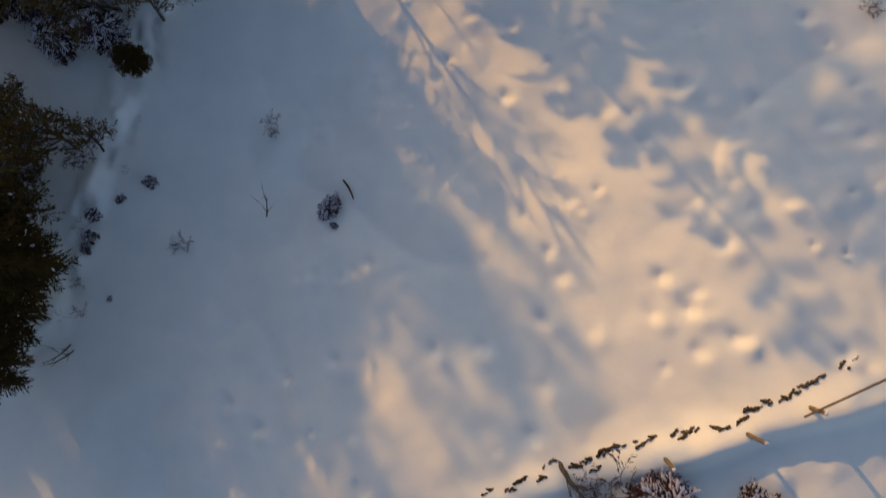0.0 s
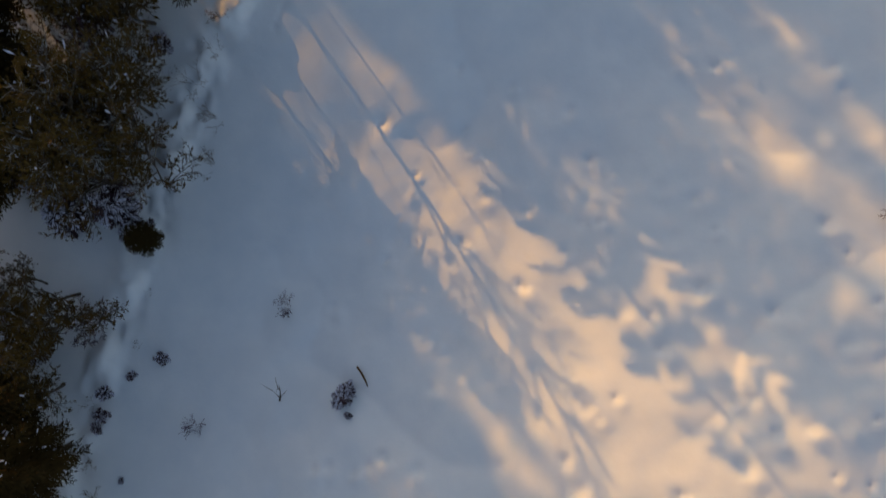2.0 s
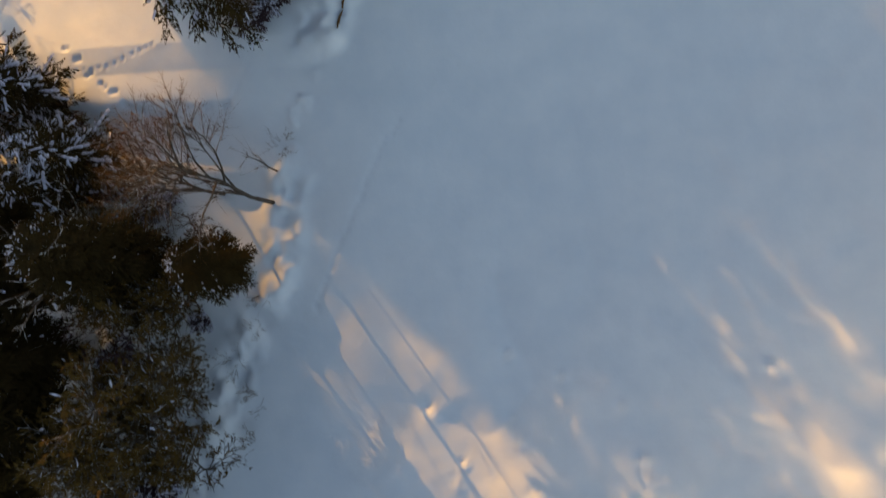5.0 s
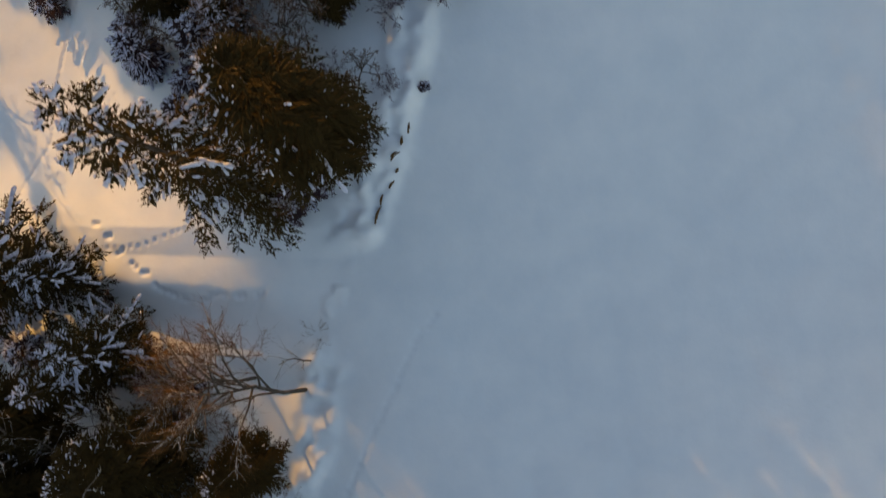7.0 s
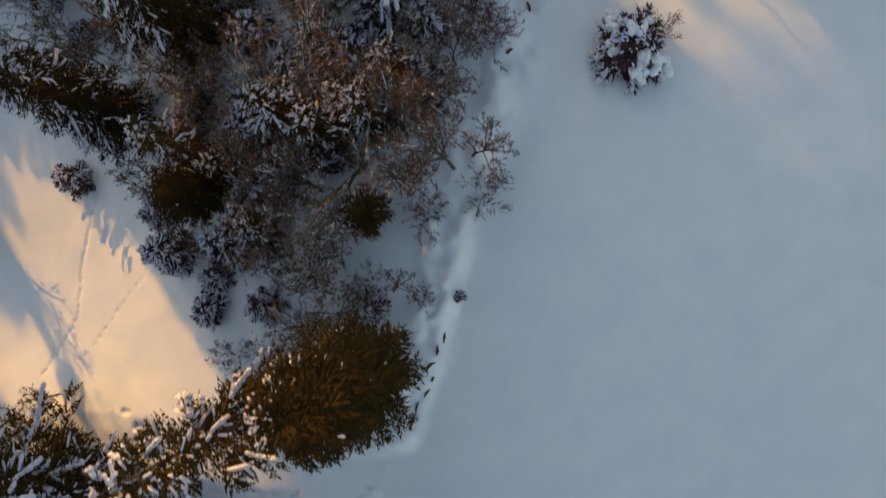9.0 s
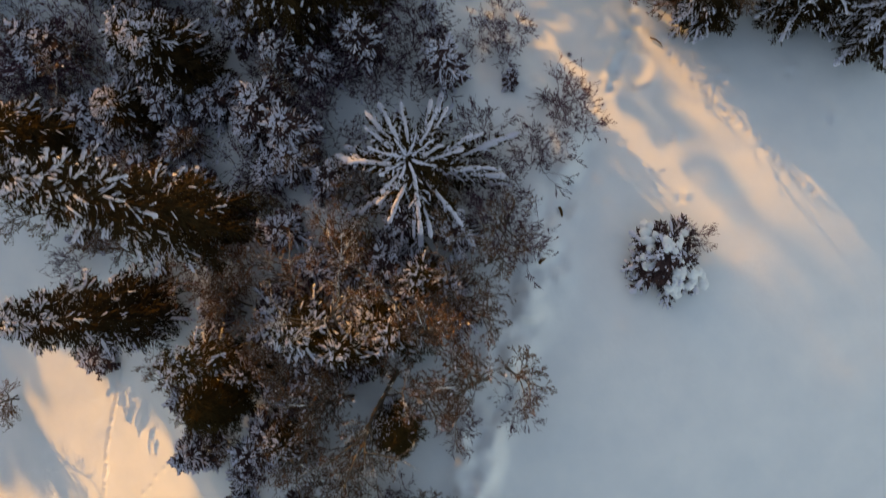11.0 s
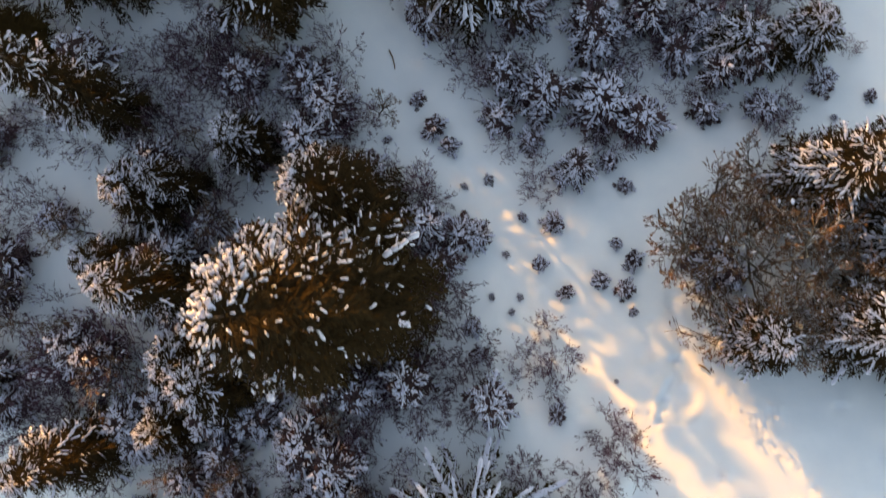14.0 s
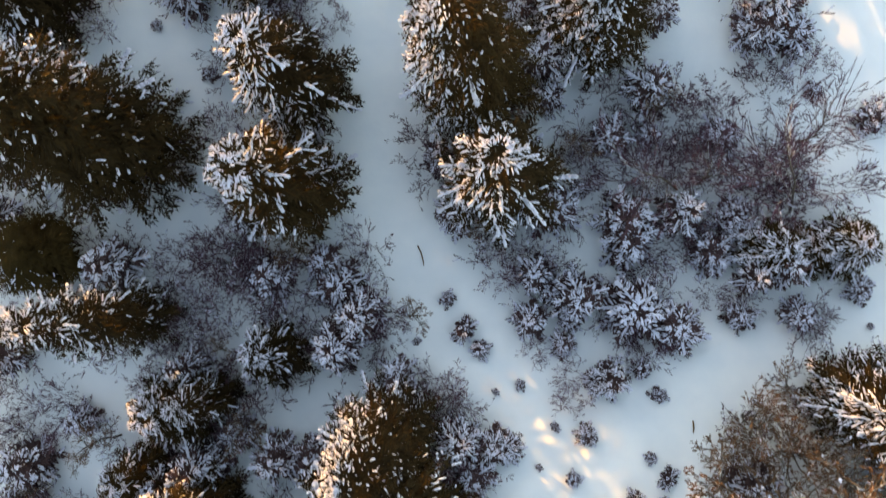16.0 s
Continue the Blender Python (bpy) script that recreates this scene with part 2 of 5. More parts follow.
def ground_z(x, y):
    x, y = np.asarray(x, float), np.asarray(y, float)
    z = lie(x, y)
    near = np.exp(-((x + 5) ** 2 + (y - 30) ** 2) / 70 ** 2)
    side = x - np.interp(y, SHORE_Y, SHORE_X)
    bank = 1 / (1 + np.exp(np.clip((side + 0.5 + 0.25 * waves(x, y, 1.6, 2, 21)) * 6.0, -30, 30)))
    lumps = np.exp(-((side + 0.9) / 0.9) ** 2) * (y < 52)
    z = z + np.interp(y, (24.2, 25.2, 28.4, 29.6), (0.2, 0.02, 0.02, 0.32)) * bank * np.clip((58 - y) / 6, 0, 1) + lumps * np.interp(y, (19.5, 21, 24.2, 25.2, 28.6, 29.6), (0.8, 0.45, 0.45, 0.0, 0.0, 0.7)) * (0.34 * waves(x, y, 0.9, 2, 4) + 0.12)
    rough = np.clip(1 - (y - 14) / 10, 0.0, 1) * np.clip((side - 2) / 6, 0, 1)
    z = z + rough * (0.36 * np.abs(waves(x, y, 4.5, 2, 7)) + 0.05 * waves(x, y, 1.4, 2, 8) + 0.012 * waves(x, y, 0.5, 1, 27))
    z = z + near * (0.14 * waves(x, y, 9, 2, 9) + 0.03 * waves(x, y, 1.5, 2, 3))
    z = z + 0.16 * np.exp(-((side + 0.7) / 0.8) ** 2) * (y > 10) * (y < 48) * np.maximum(0, waves(x, y, 0.5, 2, 44))
    # the low brow where the clearing drops to the shore
    brow = y - (27.2 - 0.04 * (x + 18)) + 0.12 * waves(x, y, 1.3, 2, 19)
    z = z + np.interp(x, (-21, -17), (0.75, 0.55)) * np.where(brow > 0, np.exp(-(brow / 3.0) ** 2), np.exp(-(brow / 1.0) ** 2)) / (1 + np.exp(np.clip((side + 2.2) * 1.6, -30, 30)))
    z = z - 0.38 * np.exp(-((x + 14.9) / 3.2) ** 2 - ((y - 22.9) / 1.5) ** 2)
    # drifts over the old wall by the shore, and the edges of the bank on either side of the gap
    z = z + ridge(x, y, ((-10.9, 28.8), (-10.6, 29.8), (-10.1, 31.2), (-9.6, 32.9), (-9.2, 34.6), (-8.75, 36.8), (-8.6, 38.6)), 0.4, 0.4)
    z = z + ridge(x, y, ((-11.3, 28.6), (-10.6, 32.0), (-9.9, 36.0), (-9.7, 38.6)), 0.45, 0.25)
    z = z + ridge(x, y, ((-13.5, 18.6), (-12.9, 19.8), (-12.6, 21.4), (-12.1, 23.4), (-11.8, 24.2)), 0.42, 0.22)
    z = z + ridge(x, y, ((-7.9, 40.2), (-7.2, 41.5), (-6.3, 42.8), (-5.9, 44.8), (-5.8, 46.0)), 0.5, 0.16)
    # the snowed-in stone wall at the field's edge
    along, across = (x - 1.4) * 0.937 + (y + 6.1) * 0.349, (x - 1.4) * 0.349 - (y + 6.1) * 0.937
    wall = np.where(across < 1.0, np.exp(-((across - 1.0) / 0.75) ** 2), np.exp(-((across - 1.0) / 0.4) ** 2))
    ends = 1 / (1 + np.exp(np.clip(-(along + 4) * 2, -30, 30)))
    return z + 0.55 * wall * ends * np.exp(-((x - 5) ** 2) / 900) * (0.8 + 0.3 * waves(x, y, 2.0, 2, 15))


def axis(stops, steps):
    """Grid lines from stop to stop with the given steps, and ever wider ones beyond to the horizon."""
    mid = np.concatenate([np.arange(a, b - 1e-6, d) for a, b, d in zip(stops, stops[1:], steps)] + [[stops[-1]]])
    out = 0.21 * np.cumsum(1.25 ** np.arange(1, 37))
    return np.concatenate([stops[0] - out[::-1], mid, stops[-1] + out])


def build_ground():
    xs, ys = axis((-36, -28.5, -15, -8, 16, 20), (0.24, 0.095, 0.12, 0.14, 0.22)), axis((-14, -10, 17, 25.5, 39, 58, 82), (0.24, 0.14, 0.13, 0.10, 0.16, 0.26))
    X, Y = np.meshgrid(xs, ys)
    Z = ground_z(X, Y)
    for px, py, r, d in tracks():
        i0, i1 = np.searchsorted(xs, (px - 3 * r, px + 3 * r))
        j0, j1 = np.searchsorted(ys, (py - 3 * r, py + 3 * r))
        q = ((X[j0:j1, i0:i1] - px) ** 2 + (Y[j0:j1, i0:i1] - py) ** 2) / (r * r)
        Z[j0:j1, i0:i1] -= d * np.exp(-q ** 1.5) if d > 0 else d * np.exp(-q)
    nx, ny = len(xs), len(ys)
    a = np.arange(nx * ny).reshape(ny, nx)
    quads = np.stack([a[:-1, :-1], a[:-1, 1:], a[1:, 1:], a[1:, :-1]], -1).reshape(-1, 4)
    me = bpy.data.meshes.new("ground")
    me.vertices.add(nx * ny)
    me.vertices.foreach_set("co", np.stack([X, Y, Z], -1).ravel())
    me.loops.add(quads.size)
    me.loops.foreach_set("vertex_index", quads.ravel())
    me.polygons.add(len(quads))
    me.polygons.foreach_set("loop_start", np.arange(0, quads.size, 4))
    me.polygons.foreach_set("use_smooth", np.ones(len(quads), bool))
    me.update(calc_edges=True)
    me.materials.append(SNOW)
    return tagged(new("ground", me), "snow-covered field and forest floor with soft drifts and tracks", "ground", kind="structure")


build_ground()


def at(x, y, sink=0.05):
    return float(ground_z(x, y)) - sink


# ---- mesh making ----
class Shape:
    """Collects points and faces of one part."""

    def __init__(self):
        self.v, self.f = [], []

    def tube(self, pts, radii, sides=5):
        base = len(self.v)
        for i, (p, r) in enumerate(zip(pts, radii)):
            d = (pts[min(i + 1, len(pts) - 1)] - pts[max(i - 1, 0)]).normalized()
            u = d.orthogonal().normalized()
            w = d.cross(u)
            for s in range(sides):
                a = 2 * math.pi * s / sides
                self.v.append(p + (u * math.cos(a) + w * math.sin(a)) * r)
        for i in range(len(pts) - 1):
            for s in range(sides):
                a, b = base + i * sides + s, base + i * sides + (s + 1) % sides
                self.f.append((a, b, b + sides, a + sides))
        self.f.append(tuple(base + s for s in range(sides))[::-1])
        self.f.append(tuple(base + (len(pts) - 1) * sides + s for s in range(sides)))

    def thorn(self, a, b, r):
        """A tapering twig with three sides."""
        d = (b - a)
        u = d.orthogonal().normalized() * r
        w = d.cross(u).normalized() * r
        k = len(self.v)
        self.v += [a + u, a - u * 0.5 + w * 0.87, a - u * 0.5 - w * 0.87, b]
        self.f += [(k, k + 1, k + 3), (k + 1, k + 2, k + 3), (k + 2, k, k + 3)]

    def spindle(self, a, b, wide, high, belly=0.45, sag=0.0):
        """A flat spindle from a to b: a twig full of needles, or the snow that lies on it."""
        d = b - a
        side = Vector((-d.y, d.x, 0))
        side = side.normalized() * wide if side.length > 1e-6 else Vector((wide, 0, 0))
        m = a + d * belly
        k = len(self.v)
        self.v += [a - Vector((0, 0, sag * 0.4)), m + side - Vector((0, 0, sag)), m - side - Vector((0, 0, sag)), m + Vector((0, 0, high)), b]
        self.f += [(k, k + 1, k + 3), (k, k + 3, k + 2), (k + 4, k + 3, k + 1), (k + 4, k + 2, k + 3)]

    def finger(self, a, b, wide, high):
        """A blunt roll of snow from a to b."""
        d = b - a
        side = Vector((-d.y, d.x, 0))
        side = side.normalized() * wide if side.length > 1e-6 else Vector((wide, 0, 0))
        k = len(self.v)
        self.v.append(a)
        for f, w in ((0.14, 0.8), (0.8, 1.0)):
            m = a + d * f
            self.v += [m + side * w, m + Vector((0, 0, high * w)), m - side * w]
        self.v.append(b)
        self.f += [(k, k + 1, k + 2), (k, k + 2, k + 3), (k + 1, k + 4, k + 5, k + 2), (k + 2, k + 5, k + 6, k + 3), (k + 7, k + 5, k + 4), (k + 7, k + 6, k + 5)]

    def lump(self, c, r, squash, rnd, n=7, rows=4):
        """An uneven rounded lump."""
        k = len(self.v)
        self.v.append(c + Vector((0, 0, r * squash)))
        for i in range(1, rows):
            t = math.pi * i / rows
            for s in range(n):
                a = 2 * math.pi * (s + 0.5 * (i % 2)) / n
                q = r * rnd.uniform(0.8, 1.18)
                self.v.append(c + Vector((q * math.sin(t) * math.cos(a), q * math.sin(t) * math.sin(a), q * math.cos(t) * squash)))
        self.v.append(c - Vector((0, 0, r * squash)))
        e = len(self.v) - 1
        for s in range(n):
            self.f.append((k, k + 1 + s, k + 1 + (s + 1) % n))
            self.f.append((e, e - n + (s + 1) % n, e - n + s))
        for i in range(rows - 2):
            for s in range(n):
                a, b = k + 1 + i * n + s, k + 1 + i * n + (s + 1) % n
                self.f.append((a, a + n, b + n, b))

    def mesh(self, name, mat, smooth=True):
        me = bpy.data.meshes.new(name)
        me.from_pydata([tuple(p) for p in self.v], [], self.f)
        me.polygons.foreach_set("use_smooth", [smooth] * len(me.polygons))
        me.materials.append(mat)
        me.update()
        return me


def part(name, shape, mat, parent, label="", smooth=True):
    ob = new(name, shape.mesh(name, mat, smooth))
    ob.parent = parent
    if label:
        tagged(ob, label)
    return ob


def V(x, y, z):
    return Vector((x, y, z))


# ---- glades: where the low sun reaches the snow ----
GLADES = []


def glade(density, *outline):
    """A stretch of sunlit snow; where twigs stand before the sun, density is the share that it reaches."""
    GLADES.append((density, np.array(outline, float)))


# the field, under the gap in the woods
glade(1.0, (-10.9, 17.5), (-10.5, 18.3), (-10.0, 18.9), (-9.1, 18.9), (-7.9, 17.8), (-6.5, 16.4), (-7.1, 16.1), (-7.9, 16.1), (-9.1, 16.5), (-10.1, 16.1), (-11.0, 16.2))
glade(0.45, (-11.5, 15.4), (-11.0, 15.2), (-9.4, 13.6), (-8.9, 15.5), (-7.9, 15.1), (-7.9, 13.9), (-7.6, 11.5), (-9.1, 12.2), (-10.4, 13.6))
glade(1.0, (-5.9, 15.8), (-7.3, 14.2), (-7.5, 13.6), (-7.4, 12.5), (-6.2, 10.9), (-5.1, 9.7), (-2.7, 9.1), (-0.8, 6.9), (0.7, 5.5), (2.0, 5.0), (3.7, 3.4), (4.9, 3.7), (4.0, 5.0), (1.4, 7.9), (-1.0, 10.6), (-2.7, 12.0), (-3.5, 11.7), (-3.6, 13.4), (-5.1, 15.1))
glade(0.55, (-8.7, 11.9), (-7.2, 12.4), (-5.0, 9.9), (-2.7, 9.1), (-0.8, 6.9), (2.0, 5.0), (4.3, 3.1), (1.9, 3.5), (2.1, 1.4), (1.7, -0.1), (0.9, -0.3), (-1.5, 1.1), (-2.7, 3.2), (-4.7, 6.3), (-7.9, 9.9))
glade(0.95, (3.7, 10.1), (5.4, 8.5), (6.6, 7.9), (7.4, 7.0), (7.8, 5.6), (8.6, 4.3), (9.6, 3.6), (11.6, 2.6), (15, 2.0), (15, 0.6), (10.8, 0.8), (9.5, 1.3), (8.7, 3.2), (6.6, 4.4), (5.9, 5.5), (4.7, 6.6), (4.2, 8.0))
glade(0.85, (0.9, -0.3), (1.9, 0.3), (3.7, 0.0), (4.4, 0.4), (5.6, 1.6), (6.5, 2.8), (7.9, 1.6), (8.9, 0.8), (9.1, -0.6), (10.5, 0.2), (15, 0.6), (15, -2.3), (9.7, -3.4), (7.1, -4.6), (5.0, -5.4), (3.9, -5.6), (-1.5, -7.8), (0.5, -6.3), (3.4, -4.6), (2.7, -2.4))
glade(1.0, (0.5, 12.6), (0.9, 12.6), (2.4, 11.1), (2.0, 10.9), (0.9, 11.9))
glade(1.0, (3.5, 10.9), (4.3, 11.4), (3.7, 10.5))
for gx, gy, hx, hy, half in ((6.6, 16.6, 0.3, -0.3, 0.35), (8.0, 15.2, 0.8, -0.7, 0.2), (9.4, 12.4, 0.8, -1.3, 0.5), (11.7, 10.4, 0.9, -1.9, 0.7), (9.9, 16.2, 0.6, -0.8, 0.2), (7.9, 18.6, 0.9, -1.1, 0.15), (12.6, 13.4, 0.8, -1.2, 0.3), (13.6, 6.2, 1.6, -1.0, 0.5)):
    glade(0.9, (gx - hx, gy - hy), (gx + half, gy + 0.6 * half), (gx + hx, gy + hy), (gx - half, gy - 0.6 * half))
glade(1.0, (-7.5, -0.3), (-7.2, -0.5), (-6.9, -1.2), (-7.2, -1.1))
glade(0.85, (-6.7, -2.0), (-5.8, -2.4), (-5.0, -3.5), (-3.4, -5.4), (-1.9, -7.8), (-3.4, -9), (-4.4, -5.8), (-5.5, -4.6))
glade(0.95, (-14.4, -3.9), (-12.5, -6.1), (-11.7, -7.2), (-10.2, -10), (-13.2, -10), (-13.0, -7.3), (-13.6, -6.1))
glade(1.0, (-16.8, -5.5), (-16.2, -5.6), (-15.8, -6.9), (-14.1, -9.3), (-14.9, -9.3), (-16.3, -6.9))
glade(0.35, (-10.0, -4.5), (-9.0, -4.7), (-5.7, -7.5), (-2, -9.6), (-7.5, -9.6), (-9.0, -7.1))
glade(0.9, (3.5, -8.6), (9, -6.2), (15, -3.6), (15, -9), (8, -10))
# the clearing behind the shore woods
glade(1.0, (-31, 40.6), (-29.1, 39.8), (-27.5, 39.0), (-25.2, 38.2), (-23.4, 36.1), (-20.2, 32.7), (-17.3, 28.9), (-14.6, 26.6), (-18.8, 26.2), (-24.2, 29.1), (-27.0, 32.4), (-28.6, 36.4))
glade(1.0, (-31, 33), (-29.4, 32.3), (-26.6, 30.2), (-28.2, 29.8), (-31, 30.7))
# the trail
glade(1.0, (-10.1, 56.3), (-8.2, 55.9), (-6.6, 55.0), (-5.9, 53.7), (-3.9, 51.8), (-1.8, 49.6), (0.1, 47.1), (1.4, 46.4), (1.4, 44.3), (-0.8, 44.9), (-1.2, 46.5), (-3.3, 48.3), (-4.4, 49.4), (-4.8, 50.9), (-5.9, 51.5), (-5.9, 52.7), (-7.5, 54.2), (-8.4, 55.3))
glade(1.0, (-3.1, 54.3), (-1.9, 53.4), (0.9, 50.8), (3.1, 48.5), (4.6, 46.8), (4.1, 45.3), (2.8, 45.9), (1.1, 47.1), (0.3, 48.6), (-0.7, 50.1), (-2.4, 52.0))
glade(1.0, (-12.7, 61.6), (-12.2, 61.6), (-11.4, 60.5), (-11.3, 59.6), (-11.9, 60.0))
glade(1.0, (-10.4, 58.3), (-8.8, 57.6), (-8.9, 57.4), (-9.9, 57.7))
glade(1.0, (-19.4, 39.2), (-18.6, 39.0), (-18.2, 37.8), (-18.9, 38.0))
# single gleams on the snow of the open field and the bank
for gx, gy in ((4.9, 40.4), (6.6, 38.0), (7.6, 36.2), (5.6, 18.6)):
    glade(1.0, (gx - 0.5, gy + 0.55), (gx + 0.1, gy + 0.4), (gx + 0.5, gy - 0.55), (gx - 0.1, gy - 0.4))
TO_SUN = (math.cos(SUN_AZ), math.sin(SUN_AZ))


def shades(x, y, h, r, foot, px, py, pz, tz):
    """Which of the points lie in the shade of a tree that is bare up to foot."""
    c, s = TO_SUN
    ahead = (x - px) * c + (y - py) * s
    across = np.abs(-(x - px) * s + (y - py) * c)
    up = ahead * math.tan(SUN_EL) + pz - tz
    full = np.clip((h - up) / (h - foot), 0, 1) ** 0.7
    return (ahead > 0) & (up > foot) & (up < h) & (across < r * 0.85 * full)


def in_glade(x, y):
    """Where sun reaches the snow."""
    c, s = TO_SUN
    x, y = np.asarray(x, float), np.asarray(y, float)
    u, v = x * c + y * s, -x * s + y * c
    dapple = np.argsort(np.argsort(waves(u * 0.42, v, 0.75, 2, 31).ravel())).reshape(x.shape) / max(1, x.size)
    inside = np.zeros(x.shape, bool)
    for density, o in GLADES:
        odd = np.zeros(x.shape, bool)
        for (ax, ay), (bx, by) in zip(o, np.roll(o, -1, 0)):
            odd ^= ((ay > y) != (by > y)) & (x < (bx - ax) * (y - ay) / (by - ay + 1e-9) + ax)
        inside |= odd & (dapple < density)
    return inside


VX, VY = (a.ravel() for a in np.meshgrid(np.arange(-36, 19.5, 0.4), np.arange(-12, 82, 0.4)))
sunny = in_glade(VX, VY)
GX, GY = VX[sunny], VY[sunny]
GZ = ground_z(GX, GY)


def shades_a_glade(x, y, h, r, foot=0.0):
    return bool(shades(x, y, h, r, foot, GX, GY, GZ, float(lie(x, y))).any())


# ---- trees ----
def build_spruce(seed, H, R, levels, arms, pairs, snow, needle, droop=0.34, cap=1.0, twig=1.0, bare=0.05, plump=1.0, spine=0.42, uneven=0.2, side=0.5, taper=0.58, lee=0.12, long=1.0, gust=1.3):
    """A spruce: whorls of boughs with side twigs; snow lies along boughs and twigs, less of it on the lee side of tall trees."""
    rnd = random.Random(seed)
    root = new("spruce_tree")
    wood, green, white = Shape(), Shape(), Shape()
    wood.tube([V(0, 0, -0.3), V(0, 0, H * 0.3), V(rnd.uniform(-.1, .1), rnd.uniform(-.1, .1), H * 0.7), V(0, 0, H)],
              [0.014 * H + 0.02, 0.011 * H + 0.01, 0.006 * H, 0.008], 7)
    spin = rnd.uniform(0, 6)
    stand = 1.7 if H > 5.8 else 0.9
    for lev in range(levels):
        f = (lev + rnd.uniform(-0.3, 0.3)) / levels
        z = H * (bare + (0.985 - bare) * max(f, 0.0))
        reach = R * max(0.05, (1 - max(f, 0)) ** taper) * min(1.0, 0.72 + 1.6 * max(f, 0))
        spin += 0.9
        for k in range(arms):
            a = spin + 2 * math.pi * (k + rnd.uniform(-0.3, 0.3)) / arms
            L = reach * rnd.uniform(0.93 - uneven, 0.95 + uneven)
            out = V(math.cos(a), math.sin(a), 0)
            rise, fall = 0.15 + 0.35 * f, droop * (1.15 - 0.6 * f) * rnd.uniform(0.8, 1.3)

            def p(s):
                return V(0, 0, z) + out * (L * s) + V(0, 0, L * (rise * s - fall * s * s))
            pts = [p(s) for s in (0.0, 0.35, 0.7, 1.0)]
            for i in range(3):
                green.spindle(pts[i], pts[i + 1] + (pts[i + 1] - pts[i]) * 0.2, 0.05 + 0.045 * L, 0.04 + 0.02 * L, 0.5, 0.05)
            wind = lee + (1 - lee) * (0.5 - 0.5 * math.cos(a + 0.05)) ** gust if H > 5.8 else (0.4 + 0.6 * (0.5 - 0.5 * math.cos(a - 0.5)) if H > 4 else 1.0)
            if H > 5.8 and snow > 0.5:
                wind = max(wind, 2.2 * (f - 0.5))
            heavy = rnd.random() < snow * wind
            if heavy:
                start = spine * rnd.uniform(0.7, 1.25)
                n = 4 if L > 0.8 else 2
                q = [p(start + (1.06 - start) * u / n) + V(rnd.uniform(-.03, .03), rnd.uniform(-.03, .03), 0.05) for u in range(n + 1)]
                for i in range(n):
                    w = min(0.13 * max(1.0, cap), cap * (0.05 + 0.045 * L) * rnd.uniform(0.6, 1.3))
                    white.finger(q[i] - (q[i + 1] - q[i]) * 0.1, q[i + 1] + (q[i + 1] - q[i]) * rnd.uniform(0.05, 0.3), w, w * stand)
            for i in range(pairs):
                s = 0.22 + 0.76 * (i + rnd.random() * 0.6) / pairs
                c, t = p(s), (p(min(1, s + 0.05)) - p(s - 0.05)).normalized()
                for sign in (-1, 1):
                    ang = rnd.uniform(0.55, 0.95) * sign
                    d = V(t.x * math.cos(ang) - t.y * math.sin(ang), t.x * math.sin(ang) + t.y * math.cos(ang), t.z - rnd.uniform(0.0, 0.3))
                    tl = min(0.62 * L * (1.12 - s) + 0.10, 0.85) * rnd.uniform(0.65, 1.2) * twig
                    e = c + d * tl
                    green.spindle(c, e, (0.035 + 0.085 * tl) * plump, 0.03, 0.5, 0.05 * tl)
                    if rnd.random() < side * wind * (1.25 if heavy else 0.45) * (0.35 + 0.8 * s):
                        w = cap * (0.026 + 0.06 * tl) * rnd.uniform(0.7, 1.3)
                        up = V(0, 0, 0.03 + w * 0.3)
                        far = rnd.uniform(0.8, 1.05)
                        white.finger(c + d * tl * (far - rnd.uniform(0.45, 0.85) * long) + up, c + d * tl * far + up, w, w * stand)
    part("trunk", wood, BARK, root, "grey-brown trunk")
    crown = tagged(part("crown", green, needle, root, smooth=False), kind="stuff")
    if white.v:
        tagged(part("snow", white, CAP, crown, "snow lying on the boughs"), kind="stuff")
    return root


def branching(rnd, wood, twigs, start, way, length, radius, depth, spread, kids, tip, curl=0.25):
    """A limb that forks into finer ones; the finest are thorns."""
    pts, d = [start], way.normalized()
    seg = 4 if depth > 1 else 3
    for i in range(seg):
        d = (d + V(rnd.uniform(-curl, curl), rnd.uniform(-curl, curl), rnd.uniform(-curl, curl) * 0.6 + 0.05)).normalized()
        pts.append(pts[-1] + d * (length / seg))
    if depth == 1 and radius < 0.03:
        wood.thorn(pts[0], pts[2], radius)
        wood.thorn(pts[1], pts[-1], radius * 0.6)
    else:
        wood.tube(pts, [radius * (1 - 0.75 * i / seg) for i in range(seg + 1)], 5 if radius > 0.03 else 3)
    for k in range(kids[0]):
        s = rnd.uniform(0.25, 1.0) * seg
        i = min(int(s), seg - 1)
        c = pts[i].lerp(pts[i + 1], s - i)
        q = (pts[i + 1] - pts[i]).normalized()
        side = q.orthogonal().normalized()
        side.rotate(Matrix.Rotation(rnd.uniform(0, 2 * math.pi), 3, q))
        nd = (q + side * spread * rnd.uniform(0.6, 1.4)).normalized()
        nl = length * rnd.uniform(0.32, 0.62) * (1.15 - 0.5 * s / seg)
        if depth > 1:
            branching(rnd, wood, twigs, c, nd, nl, radius * 0.5, depth - 1, spread, kids[1:], tip, curl)
        else:
            m = c + nd * nl * 0.55 + V(rnd.uniform(-.04, .04), rnd.uniform(-.04, .04), 0.02)
            twigs.thorn(c, m, tip * 1.3)
            if rnd.random() < 0.35:
                twigs.thorn(m - nd * 0.02, m + (nd + V(rnd.uniform(-.5, .5), rnd.uniform(-.5, .5), .2)) * nl * 0.5, tip)


